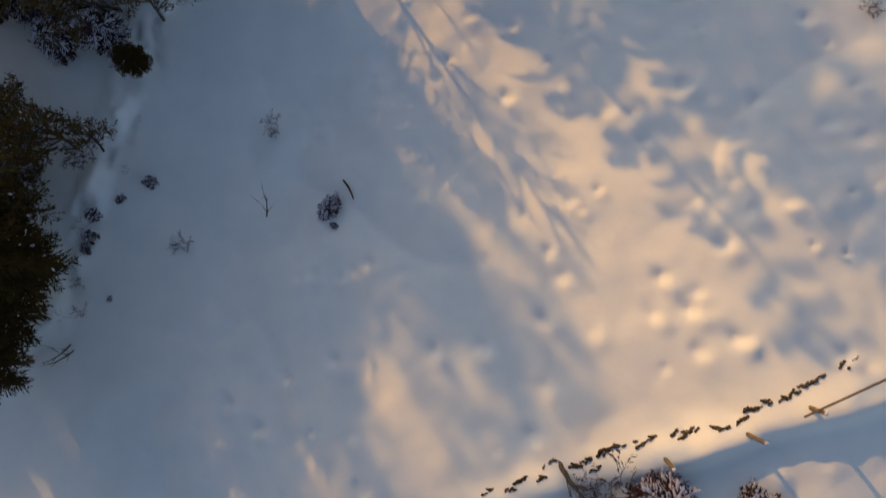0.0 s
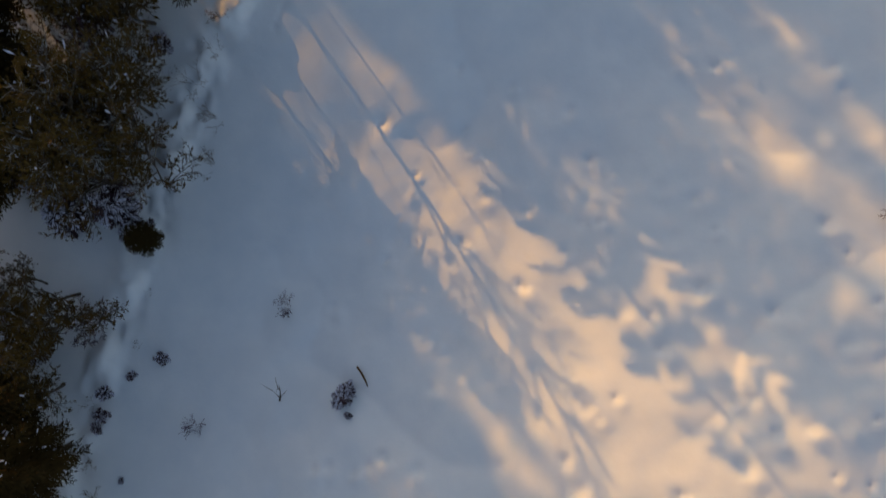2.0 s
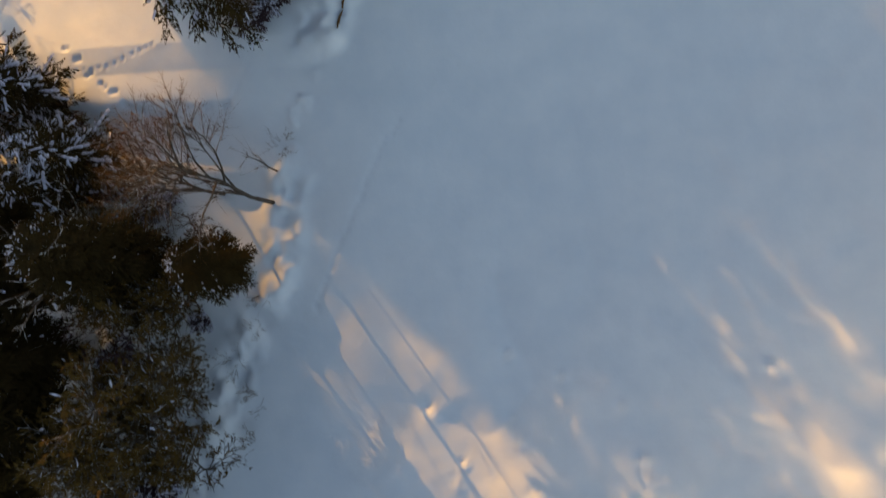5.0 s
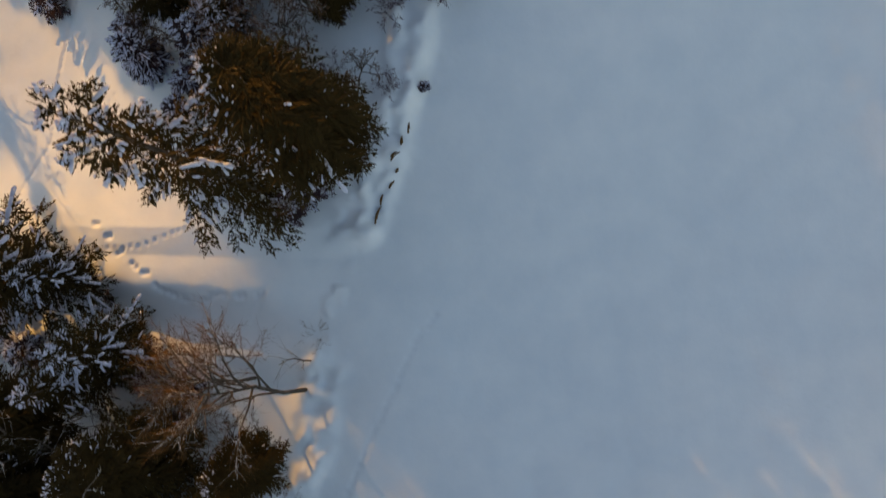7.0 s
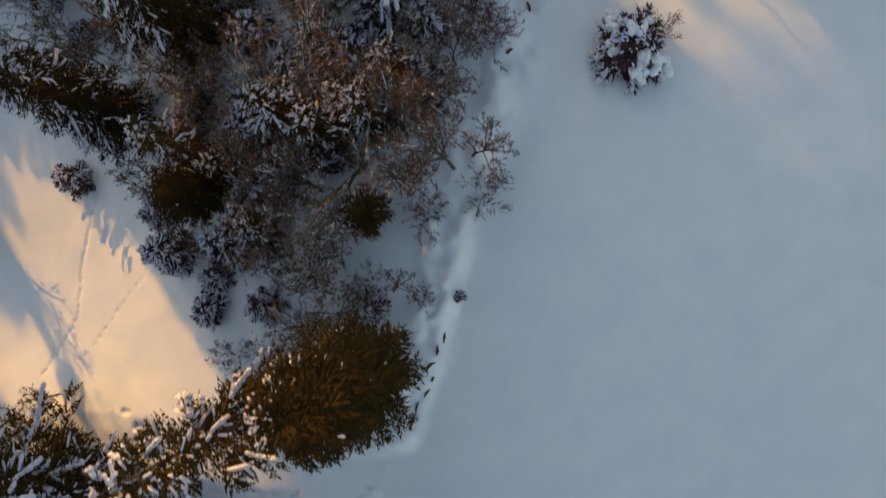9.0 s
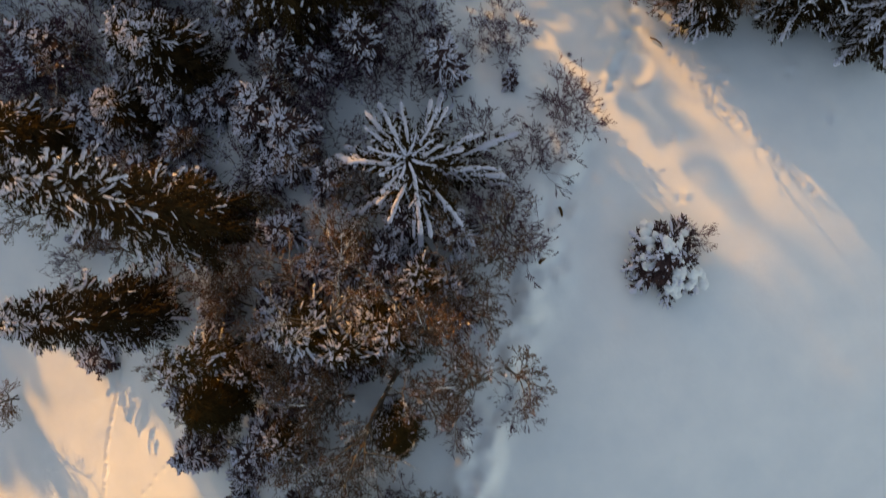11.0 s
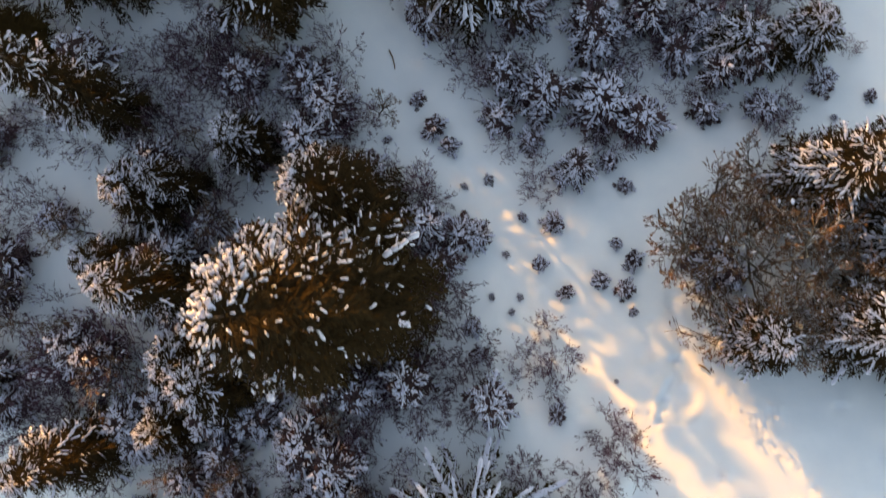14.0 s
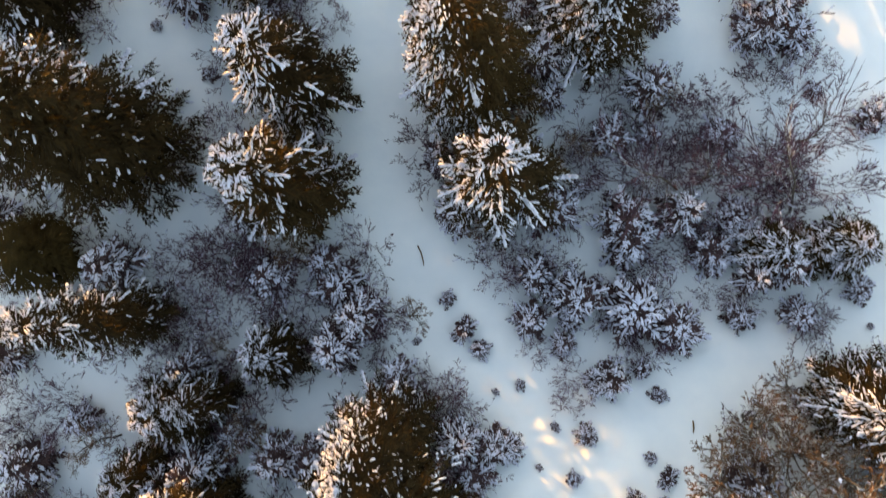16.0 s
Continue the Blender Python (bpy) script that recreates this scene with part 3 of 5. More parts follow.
def build_bare(name, seed, H, lean, limbs, mat, stems=1, spread=0.8, tip=0.008, radius=0.1, aim=None, flecks=0, sprays=None):
    rnd = random.Random(seed)
    root = new(name)
    wood, twigs = Shape(), Shape()
    for i in range(stems):
        a = rnd.uniform(0, 2 * math.pi) if aim is None else aim
        way = V(math.cos(a) * lean, math.sin(a) * lean, 1)
        o = V(math.cos(a), math.sin(a), 0) * (0.1 * H * (stems > 1) * rnd.random())
        branching(rnd, wood, twigs, o - V(0, 0, 0.2), way, H * rnd.uniform(0.8, 1.05), radius, len(limbs), spread, limbs, tip)
    tagged(part("trunk" if stems == 1 else "stem", wood, BARK if stems == 1 else mat, root), kind="" if stems == 1 else "stuff")
    crown = tagged(part("crown" if stems == 1 else "twig", twigs, mat, root), kind="stuff")
    if sprays:
        fine = Shape()
        for _ in range(sprays[0]):
            k = 4 * rnd.randrange(len(twigs.v) // 4)
            a, b = twigs.v[k], twigs.v[k + 3]
            fine.spindle(a, b + (b - a) * 0.25, sprays[1] * rnd.uniform(0.6, 1.3), 0.02, rnd.uniform(0.5, 0.75), 0.02)
        tagged(part("spray", fine, sprays[2], crown, "haze of finest twigs"), kind="stuff")
    if flecks:
        white = Shape()
        for _ in range(flecks):
            k = 4 * rnd.randrange(len(twigs.v) // 4)
            a, b = twigs.v[k], twigs.v[k + 3]
            w = rnd.uniform(0.02, 0.045) * (1.0 if stems > 1 else 1.25)
            white.spindle(a + V(0, 0, 0.02), b + V(0, 0, 0.02), w, w * 0.8, rnd.uniform(0.4, 0.7))
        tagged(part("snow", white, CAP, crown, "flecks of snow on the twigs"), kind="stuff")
    return root


def brushwood(spots):
    """Many small shrubs grown together, too many to count: one mesh out of a few shrubs."""
    made = []
    for s in (61, 62, 81, 82):
        sh = [Shape(), Shape(), Shape(), Shape()]
        rnd = random.Random(s)
        for i in range(8):
            a = rnd.uniform(0, 2 * math.pi)
            o = V(math.cos(a), math.sin(a), 0) * (0.17 * rnd.random())
            branching(rnd, sh[0], sh[1], o - V(0, 0, 0.2), V(math.cos(a) * 0.75, math.sin(a) * 0.75, 1), 1.8 * rnd.uniform(0.8, 1.05), 0.014, 2, 0.9, (5, 6), 0.009)
        for _ in range(220):
            k = 4 * rnd.randrange(len(sh[1].v) // 4)
            a, b = sh[1].v[k], sh[1].v[k + 3]
            sh[3].spindle(a, b + (b - a) * 0.25, 0.036 * rnd.uniform(0.6, 1.3), 0.02, rnd.uniform(0.5, 0.75), 0.02)
        if s > 80:
            for _ in range(65):
                k = 4 * rnd.randrange(len(sh[1].v) // 4)
                w = rnd.uniform(0.02, 0.05)
                sh[2].spindle(sh[1].v[k] + V(0, 0, 0.02), sh[1].v[k + 3] + V(0, 0, 0.02), w, w * 0.8, rnd.uniform(0.4, 0.7))
        v, f, m = [], [], []
        for slot, q in enumerate(sh):
            for face in q.f:
                for j in range(1, len(face) - 1):
                    f.append((face[0] + len(v), face[j] + len(v), face[j + 1] + len(v)))
                    m.append(slot)
            v += [tuple(p) for p in q.v]
        made.append((np.array(v), np.array(f), np.array(m)))
    co, tri, slot, n = [], [], [], 0
    for i, (x, y, h, r, turn) in enumerate(spots):
        v, f, m = made[i % 4]
        c, s = math.cos(turn) * r / 1.2, math.sin(turn) * r / 1.2
        co.append(np.stack([v[:, 0] * c - v[:, 1] * s + x, v[:, 0] * s + v[:, 1] * c + y, v[:, 2] * h / 1.8 + at(x, y)], -1))
        tri.append(f + n)
        slot.append(m)
        n += len(v)
    co, tri, slot = np.concatenate(co), np.concatenate(tri), np.concatenate(slot)
    me = bpy.data.meshes.new("brushwood")
    me.vertices.add(len(co))
    me.vertices.foreach_set("co", co.ravel())
    me.loops.add(tri.size)
    me.loops.foreach_set("vertex_index", tri.ravel())
    me.polygons.add(len(tri))
    me.polygons.foreach_set("loop_start", np.arange(0, tri.size, 3))
    me.polygons.foreach_set("material_index", slot)
    for mat in (TWIG_PLUM, TWIG_RIME, CAP, SPRAY_PLUM):
        me.materials.append(mat)
    me.update(calc_edges=True)
    return tagged(new("brushwood", me), "tangled leafless brushwood with snow caught in it", "brushwood", kind="stuff")


PLANTED = []


class Kind:
    """A few trees of one kind, built once each and then copied."""

    def __init__(self, builders, height, radius, label, category, group):
        self.builders, self.height, self.radius = builders, height, radius
        self.label, self.category, self.group = label, category, group
        self.made, self.n, self.rnd = {}, 0, random.Random(len(label))

    def __call__(self, x, y, h, r, turn=None, label="", tilt=0.0):
        i = self.n % len(self.builders)
        self.n += 1
        PLANTED.append((x, y, h, r))
        turn = (self.rnd.uniform(-30, 30) if self.height > 5.8 else self.rnd.uniform(0, 360)) if turn is None else turn
        lean = self.rnd.uniform(-2.0, 2.0) + tilt
        m = pose(x, y, at(x, y), lean, self.rnd.uniform(-2.0, 2.0), turn) @ Matrix.Diagonal((r / self.radius, r / self.radius, h / self.height, 1))
        if i not in self.made:
            ob = self.builders[i]()
            ob.matrix_basis = m
            self.made[i] = ob
        else:
            src = self.made[i]
            keep = src.matrix_basis.copy()
            src.matrix_basis = Matrix.Identity(4)
            ob = copy_thing(src, m)
            src.matrix_basis = keep
        return tagged(ob, label or self.label, self.category, self.group)


TWIG_DARK = plant_material("dark_twigs", (0.0696, 0.0341, 0.0113), (0.1670, 0.0847, 0.0304), 1.2, 0.0)
TWIG_OLIVE = plant_material("olive_twigs", (0.0721, 0.0426, 0.0066), (0.1607, 0.0968, 0.0180), 1.2, 0.0)
PALE = plant_material("pale_bark", (0.16, 0.13, 0.11), (0.36, 0.32, 0.28), 5.0, 0.3)
tall_spruce = Kind([lambda s=s: build_spruce(s, 12.0, 2.7, 26, 7, 7, 0.7, NEEDLE, droop=0.40, cap=0.56, side=0.66, spine=0.58, uneven=0.28, lee=0.22) for s in (1, 2, 3, 4)], 12.0, 2.4,
                   "tall dark green spruce with snow lying along its boughs", "spruce", "tall spruces in the woods")
great_spruce = Kind([lambda s=s: build_spruce(s, 15.0, 4.0, 36, 9, 9, 0.3, NEEDLE, droop=0.38, cap=0.7, side=3.0, spine=0.8, uneven=0.26, taper=0.5, lee=0.04, long=0.65, gust=2.2) for s in (5, 6)], 15.0, 3.9,
                    "great broad spruce, dark with snow on its windward boughs", "spruce", "great spruces")
dark_spruce = Kind([lambda s=s: build_spruce(s, 11.0, 2.7, 28, 7, 7, 0.06, NEEDLE_DARK, cap=0.6, twig=1.15, side=0.75, taper=0.45, uneven=0.28, bare=0.24, lee=0.03, long=0.5, gust=2.2) for s in (11, 12, 13)], 11.0, 2.5,
                   "dark green spruce with few patches of snow, by the shore", "spruce", "dark spruces by the shore")
laden_spruce = Kind([lambda s=s: build_spruce(s, 12.0, 2.9, 19, 5, 6, 0.8, NEEDLE_DARK, droop=0.42, cap=0.85, twig=1.1, spine=0.6, uneven=0.42, side=0.5, taper=0.55, lee=0.3) for s in (14, 15)], 12.0, 2.4,
                    "dark spruce whose bough tips carry thick lumps of snow", "spruce", "snow-laden spruces by the clearing")
NEEDLE_YOUNG = plant_material("young_needles", (0.0408, 0.0240, 0.0252), (0.0960, 0.0564, 0.0588), 2.5, 0.0, (13.0, 0.42))
young_spruce = Kind([lambda s=s: build_spruce(s, 2.6, 1.15, 8, 6, 4, 0.7, NEEDLE_YOUNG, droop=0.18, cap=0.62, side=0.9, twig=0.9, plump=1.35, uneven=0.35, spine=0.45, taper=0.65) for s in (21, 22, 23, 24, 25)], 2.6, 1.1,
                    "young spruce dusted with snow among the undergrowth", "spruce", "young spruces in the undergrowth")
sapling = Kind([lambda s=s: build_spruce(s, 0.9, 0.52, 6, 6, 3, 0.6, NEEDLE_YOUNG, droop=0.12, cap=0.5, side=0.7, twig=0.8, uneven=0.4) for s in (31, 32, 33)], 0.9, 0.5,
               "small spruce sapling poking through the snow", "sapling", "saplings in the snow")
star_spruce = Kind([lambda: build_spruce(41, 5.6, 3.3, 8, 8, 9, 1.9, NEEDLE, droop=0.30, cap=0.52, twig=0.6, spine=0.2, side=0.4, taper=0.68)], 5.6, 2.6,
                   "wide spruce whose long boughs carry thick snow", "spruce", "")
brown_birch = Kind([lambda s=s: build_bare("birch_tree", s, 4.6, 0.2, (10, 8, 7), TWIG, 1, 0.95, 0.010, 0.08, flecks=30, sprays=(620, 0.042, SPRAY_BROWN)) for s in (51, 52, 53)], 4.6, 2.3,
                   "bare birch with a dense crown of brown twigs", "birch", "bare birches in the woods")
brown_tree = Kind([lambda s=s: build_bare("birch_tree", s, 5.0, 0.15, (15, 11, 9), TWIG, 1, 1.0, 0.008, 0.09, flecks=60, sprays=(1100, 0.042, SPRAY_BROWN)) for s in (73, 74)], 5.0, 2.5,
                  "bare birch with a thick crown of fine brown twigs", "birch", "thick brown birches by the shore")
dark_thicket = Kind([lambda s=s: build_bare("thicket_tree", s, 4.6, 0.2, (10, 8, 7), TWIG_DARK, 1, 1.1, 0.010, 0.08, flecks=20, sprays=(430, 0.055, SPRAY_OLIVE)) for s in (54, 55)], 4.6, 2.3,
                    "dark leafless tree with a thick tangle of twigs", "tree", "dark thicket by the shore")
broad_tree = Kind([lambda s=s: build_bare("broad_tree", s, 5.0, 0.15, (19, 14, 11), TWIG_OLIVE, 1, 1.15, 0.008, 0.10, flecks=40, sprays=(1700, 0.06, SPRAY_OLIVE)) for s in (71, 72)], 5.0, 2.5,
                  "broad leafless tree with a dense olive-brown crown", "tree", "broad bare trees by the shore")
twig_shrub = Kind([lambda s=s: build_bare("shrub", s, 1.7, 0.7, (6, 9), TWIG_RIME, 12, 0.9, 0.008, 0.014, sprays=(430, 0.032, SPRAY_PLUM)) for s in (61, 62, 63)], 1.7, 1.2,
                  "leafless brown shrub with rime on its twigs", "shrub", "leafless shrubs in the undergrowth")
TWIG_PLUM = plant_material("plum_twigs", (0.0792, 0.0374, 0.0528), (0.1925, 0.0946, 0.1298), 1.2, 0.0)
snowy_shrub = Kind([lambda s=s: build_bare("shrub", s, 2.0, 0.75, (6, 9), TWIG_PLUM, 11, 0.9, 0.009, 0.014, flecks=120, sprays=(420, 0.036, SPRAY_PLUM)) for s in (81, 82, 83)], 2.0, 1.25,
                   "leafless shrub with snow caught on its twigs", "shrub", "snowy shrubs in the undergrowth")
fine_shrub = Kind([lambda s=s: build_bare("shrub", s, 1.5, 0.8, (5, 6), TWIG_DARK, 6, 0.9, 0.006, 0.012) for s in (91, 92)], 1.5, 1.2,
                  "thin leafless shrub on the snowy bank", "shrub", "thin shrubs on the bank")
shore_birch = Kind([lambda: build_bare("birch_tree", 57, 8.0, 0.12, (14, 13, 17), TWIG_DARK, 1, 0.8, 0.006, 0.11, 3.0)], 8.0, 3.2,
                   "leafless birch with a thick trunk on the shore bank", "birch", "")
pale_birch = Kind([lambda s=s: build_bare("birch_tree", s, 6.0, 0.5, (8, 6, 4), PALE, 1, 0.8, 0.012, 0.11) for s in (58, 59)], 6.0, 2.6,
                  "leaning bare birch with pale snow-dusted limbs", "birch", "pale bare birches")
thin_birch = Kind([lambda s=s: build_bare("birch_tree", s, 6.5, 0.35, (16, 15), TWIG_PLUM, 1, 0.55, 0.004, 0.055, sprays=(420, 0.028, SPRAY_PLUM)) for s in (64, 65)], 6.5, 1.8,
                  "thin bare birch standing among shrubs", "birch", "thin birches")

slim_birch = Kind([lambda: build_bare("birch_tree", 68, 3.4, 0.03, (7, 5), TWIG_DARK, 1, 0.5, 0.005, 0.05)], 3.4, 0.6,
                  "slim young birch standing bare on the shore bank", "birch", "")

# tall trees at the far end of the walk
tall_spruce(-20.96, 70.10, 9.7, 2.66)
tall_spruce(-20.94, 74.40, 10.7, 2.43)
great_spruce(-28.46, 71.77, 13.0, 3.7)
tall_spruce(-27.46, 64.37, 11.9, 1.7)
dark_spruce(-31.92, 66.98, 4.1, 2.09)
tall_spruce(-12.14, 70.26, 12.7, 2.63)
great_spruce(-13.23, 74.58, 15.2, 2.88)
great_spruce(-8.35, 77.46, 9.1, 2.78)
great_spruce(-16.22, 56.55, 16.7, 3.81)
great_spruce(-16.55, 59.94, 12.1, 2.4)
tall_spruce(-32.44, 78.04, 8.0, 2.6)
tall_spruce(-23.02, 79.75, 6.0, 2.15)
# trees of the middle stretch
star_spruce(-11.54, 47.92, 5.6, 3.0)
tall_spruce(-20.0, 45.95, 15.0, 2.1)
tall_spruce(-23.57, 42.37, 11.6, 1.9)
laden_spruce(-19.54, 40.59, 7.0, 1.2)
young_spruce(-20.61, 36.80, 3.7, 1.10)
tall_spruce(-22.07, 52.79, 5.8, 1.95)
young_spruce(-14.12, 53.12, 4.6, 1.17)
tall_spruce(-24.43, 56.61, 8.7, 1.75)
tall_spruce(-23.50, 53.42, 4.8, 1.86)
tall_spruce(-28.16, 49.69, 7.8, 1.91)
tall_spruce(-25.66, 60.51, 5.2, 1.87)
tall_spruce(-24.19, 60.91, 6.1, 1.13)
tall_spruce(-21.62, 62.82, 4.4, 1.6)
young_spruce(-19.23, 65.64, 2.2, 1.35)
tall_spruce(-27.3, 57.6, 4.6, 1.5)
tall_spruce(-24.4, 50.6, 4.2, 1.4)
young_spruce(-17.96, 37.03, 3.4, 1.12)
young_spruce(-21.10, 51.07, 1.9, 0.99)
young_spruce(-19.24, 50.41, 1.6, 0.85)
young_spruce(-22.07, 49.61, 2.2, 1.18)
young_spruce(-26.20, 50.91, 1.8, 0.94)
young_spruce(-17.22, 45.76, 2.3, 1.23)
young_spruce(-15.52, 47.57, 1.6, 0.85)
young_spruce(-18.06, 47.97, 1.6, 0.85)
young_spruce(-14.66, 44.83, 1.8, 0.94)
young_spruce(-13.00, 44.85, 2.0, 1.06)
young_spruce(-10.30, 43.80, 1.9, 0.99)
young_spruce(-9.95, 42.52, 1.6, 0.85)
young_spruce(-17.16, 41.85, 2.6, 1.37)
young_spruce(-14.50, 41.51, 2.2, 1.18)
young_spruce(-12.47, 42.24, 1.9, 0.99)
young_spruce(-12.18, 38.63, 1.8, 0.94)
young_spruce(-20.42, 42.39, 1.6, 0.85)
young_spruce(-15.85, 44.36, 1.8, 0.94)
young_spruce(-13.64, 43.29, 2.0, 1.06)
young_spruce(-11.63, 44.21, 1.9, 0.99)
young_spruce(-15.65, 40.36, 2.5, 1.30)
young_spruce(-13.80, 40.66, 2.0, 1.06)
young_spruce(-14.66, 54.35, 2.2, 1.18)
young_spruce(-19.37, 54.17, 2.2, 1.18)
young_spruce(-16.65, 49.50, 1.3, 0.71)
young_spruce(-19.62, 55.12, 2.7, 1.42)
young_spruce(-12.82, 45.30, 1.6, 0.85)
young_spruce(-24.99, 51.72, 2.1, 1.18)
young_spruce(-25.55, 50.35, 2.1, 1.18)
young_spruce(-23.79, 48.53, 2.2, 1.23)
young_spruce(-20.88, 51.01, 1.9, 1.04)
young_spruce(-19.35, 50.19, 1.3, 0.71)
young_spruce(-17.91, 48.45, 1.7, 0.94)
young_spruce(-20.09, 42.71, 1.7, 0.94)
young_spruce(-17.39, 42.79, 2.1, 1.18)
young_spruce(-14.49, 44.16, 2.3, 1.30)
young_spruce(-12.68, 44.27, 2.1, 1.18)
young_spruce(-30.62, 59.59, 1.7, 0.94)
snowy_shrub(-29.00, 58.56, 1.7, 0.94)
snowy_shrub(-14.18, 60.73, 1.8, 0.99)
young_spruce(-12.38, 59.14, 1.8, 0.99)
young_spruce(-11.77, 55.15, 0.9, 0.52)
young_spruce(-22.66, 51.23, 2.6, 1.42)
young_spruce(-28.84, 53.47, 2.6, 1.42)
snowy_shrub(-18.66, 64.94, 2.1, 1.42)
snowy_shrub(-17.18, 64.50, 1.6, 1.06)
snowy_shrub(-14.39, 61.27, 1.6, 1.06)
young_spruce(-11.86, 59.03, 1.3, 0.90)
young_spruce(-11.35, 54.04, 0.8, 0.52)
snowy_shrub(-9.62, 53.97, 1.2, 0.80)
snowy_shrub(-8.25, 54.00, 1.2, 0.80)
snowy_shrub(-14.08, 53.19, 1.8, 1.23)
young_spruce(-9.40, 63.32, 1.1, 0.71)
young_spruce(-7.91, 61.75, 1.2, 0.80)
snowy_shrub(-9.12, 60.97, 1.1, 0.71)
young_spruce(-8.39, 59.59, 0.9, 0.61)
young_spruce(-6.35, 64.9, 2.8, 1.65)
snowy_shrub(-5.22, 64.34, 1.6, 1.06)
snowy_shrub(-5.69, 67.00, 1.8, 1.18)
young_spruce(-10.91, 64.33, 1.6, 1.04)
snowy_shrub(-12.23, 66.49, 1.4, 0.94)
snowy_shrub(-10.72, 67.29, 1.6, 1.09)
young_spruce(-9.94, 65.72, 1.3, 0.85)
young_spruce(-9.16, 64.40, 1.1, 0.71)
snowy_shrub(-10.64, 63.06, 0.9, 0.61)
young_spruce(-6.7, 68.0, 2.6, 1.5)
young_spruce(0.5, 64.8, 1.4, 0.95)
young_spruce(-1.81, 64.73, 1.3, 0.85)
snowy_shrub(1.11, 64.65, 1.4, 0.94)
tall_spruce(2.2, 67.7, 3.8, 1.45)
tall_spruce(-0.5, 67.5, 3.6, 1.6)
tall_spruce(1.0, 67.5, 3.0, 1.3)
snowy_shrub(-2.96, 65.71, 1.1, 0.71)
sapling(-14.51, 65.20, 0.6, 0.43)
sapling(-13.73, 63.88, 0.9, 0.66)
sapling(-12.97, 63.05, 0.8, 0.57)
sapling(-11.23, 61.52, 0.4, 0.28)
sapling(-9.72, 59.86, 0.4, 0.26)
sapling(-8.97, 57.86, 0.6, 0.43)
sapling(-10.41, 58.22, 0.3, 0.19)
sapling(-7.90, 56.67, 0.6, 0.40)
sapling(-6.50, 57.17, 0.7, 0.50)
sapling(-5.46, 56.83, 0.7, 0.50)
sapling(-5.09, 58.03, 0.7, 0.52)
sapling(-5.76, 58.76, 0.5, 0.35)
sapling(-5.12, 55.89, 0.3, 0.24)
sapling(-8.23, 51.88, 0.7, 0.47)
sapling(-10.12, 55.80, 0.3, 0.19)
sapling(-9.78, 56.41, 0.3, 0.19)
sapling(-10.96, 56.39, 0.3, 0.19)
sapling(-6.07, 62.31, 0.8, 0.57)
sapling(-5.35, 61.29, 0.6, 0.43)
sapling(5.01, 65.28, 0.5, 0.33)
sapling(-5.86, 53.14, 0.2, 0.14)
sapling(-12.29, 61.21, 0.3, 0.19)
sapling(-15.83, 63.32, 0.3, 0.24)
sapling(3.53, 64.38, 0.3, 0.19)
snowy_shrub(-8.39, 71.33, 1.1, 0.80)
snowy_shrub(-7.50, 72.69, 0.8, 0.57)
snowy_shrub(-6.59, 70.19, 0.7, 0.47)
snowy_shrub(-5.09, 70.04, 0.9, 0.61)
snowy_shrub(-5.87, 72.61, 1.3, 0.94)
young_spruce(-8.63, 70.31, 0.8, 0.57)
snowy_shrub(-1.80, 65.13, 1.1, 0.76)
young_spruce(3.05, 65.88, 1.1, 0.80)
snowy_shrub(1.45, 64.65, 0.9, 0.61)
snowy_shrub(4.32, 67.57, 0.7, 0.47)
young_spruce(3.81, 73.32, 1.2, 0.85)
snowy_shrub(-9.03, 72.17, 0.7, 0.52)
snowy_shrub(2.46, 68.10, 1.3, 0.94)
snowy_shrub(-0.34, 68.12, 1.7, 1.18)
young_spruce(-1.72, 68.41, 1.3, 0.94)
snowy_shrub(3.66, 73.45, 1.2, 0.85)
young_spruce(1.46, 74.66, 0.7, 0.52)
snowy_shrub(1.63, 75.87, 1.0, 0.71)
young_spruce(0.36, 77.06, 1.7, 1.18)
young_spruce(-1.29, 77.37, 1.7, 1.18)
snowy_shrub(-5.34, 75.00, 1.3, 0.94)
young_spruce(-5.55, 72.73, 1.0, 0.71)
snowy_shrub(-8.32, 72.21, 1.0, 0.71)
young_spruce(-7.30, 73.01, 0.7, 0.52)
snowy_shrub(-8.31, 70.91, 0.9, 0.66)
snowy_shrub(-19.63, 77.70, 0.8, 0.57)
snowy_shrub(-20.96, 77.08, 1.3, 0.94)
young_spruce(-25.41, 75.25, 0.7, 0.47)
snowy_shrub(-24.79, 73.05, 1.1, 0.80)
young_spruce(-27.86, 77.40, 0.5, 0.33)
# dense stand across the trail
tall_spruce(-0.69, 55.10, 5.2, 1.6)
tall_spruce(3.18, 55.50, 6.3, 2.07)
tall_spruce(5.70, 54.10, 5.6, 1.83)
tall_spruce(2.56, 61.32, 4.8, 1.92)
tall_spruce(4.19, 62.06, 7.0, 1.93)
tall_spruce(4.80, 59.18, 5.5, 2.12)
tall_spruce(5.12, 57.46, 5.8, 2.10)
brown_birch(-2.71, 58.14, 5.4, 2.83)
brown_birch(-0.69, 57.04, 5.8, 3.07)
brown_birch(-1.82, 60.55, 4.3, 2.24)
brown_birch(1.19, 55.56, 4.9, 2.60)
brown_birch(-1.43, 55.07, 3.6, 1.89)
brown_birch(0.86, 59.34, 4.9, 2.60)
brown_birch(-2.86, 59.81, 3.2, 1.80)
brown_birch(-0.57, 59.08, 4.0, 2.20)
brown_birch(1.13, 57.41, 4.5, 2.40)
brown_birch(-1.88, 56.42, 3.6, 2.00)
brown_birch(0.10, 55.53, 3.8, 2.00)
brown_birch(2.44, 56.96, 4.5, 2.40)
brown_birch(0.07, 61.84, 3.6, 1.80)
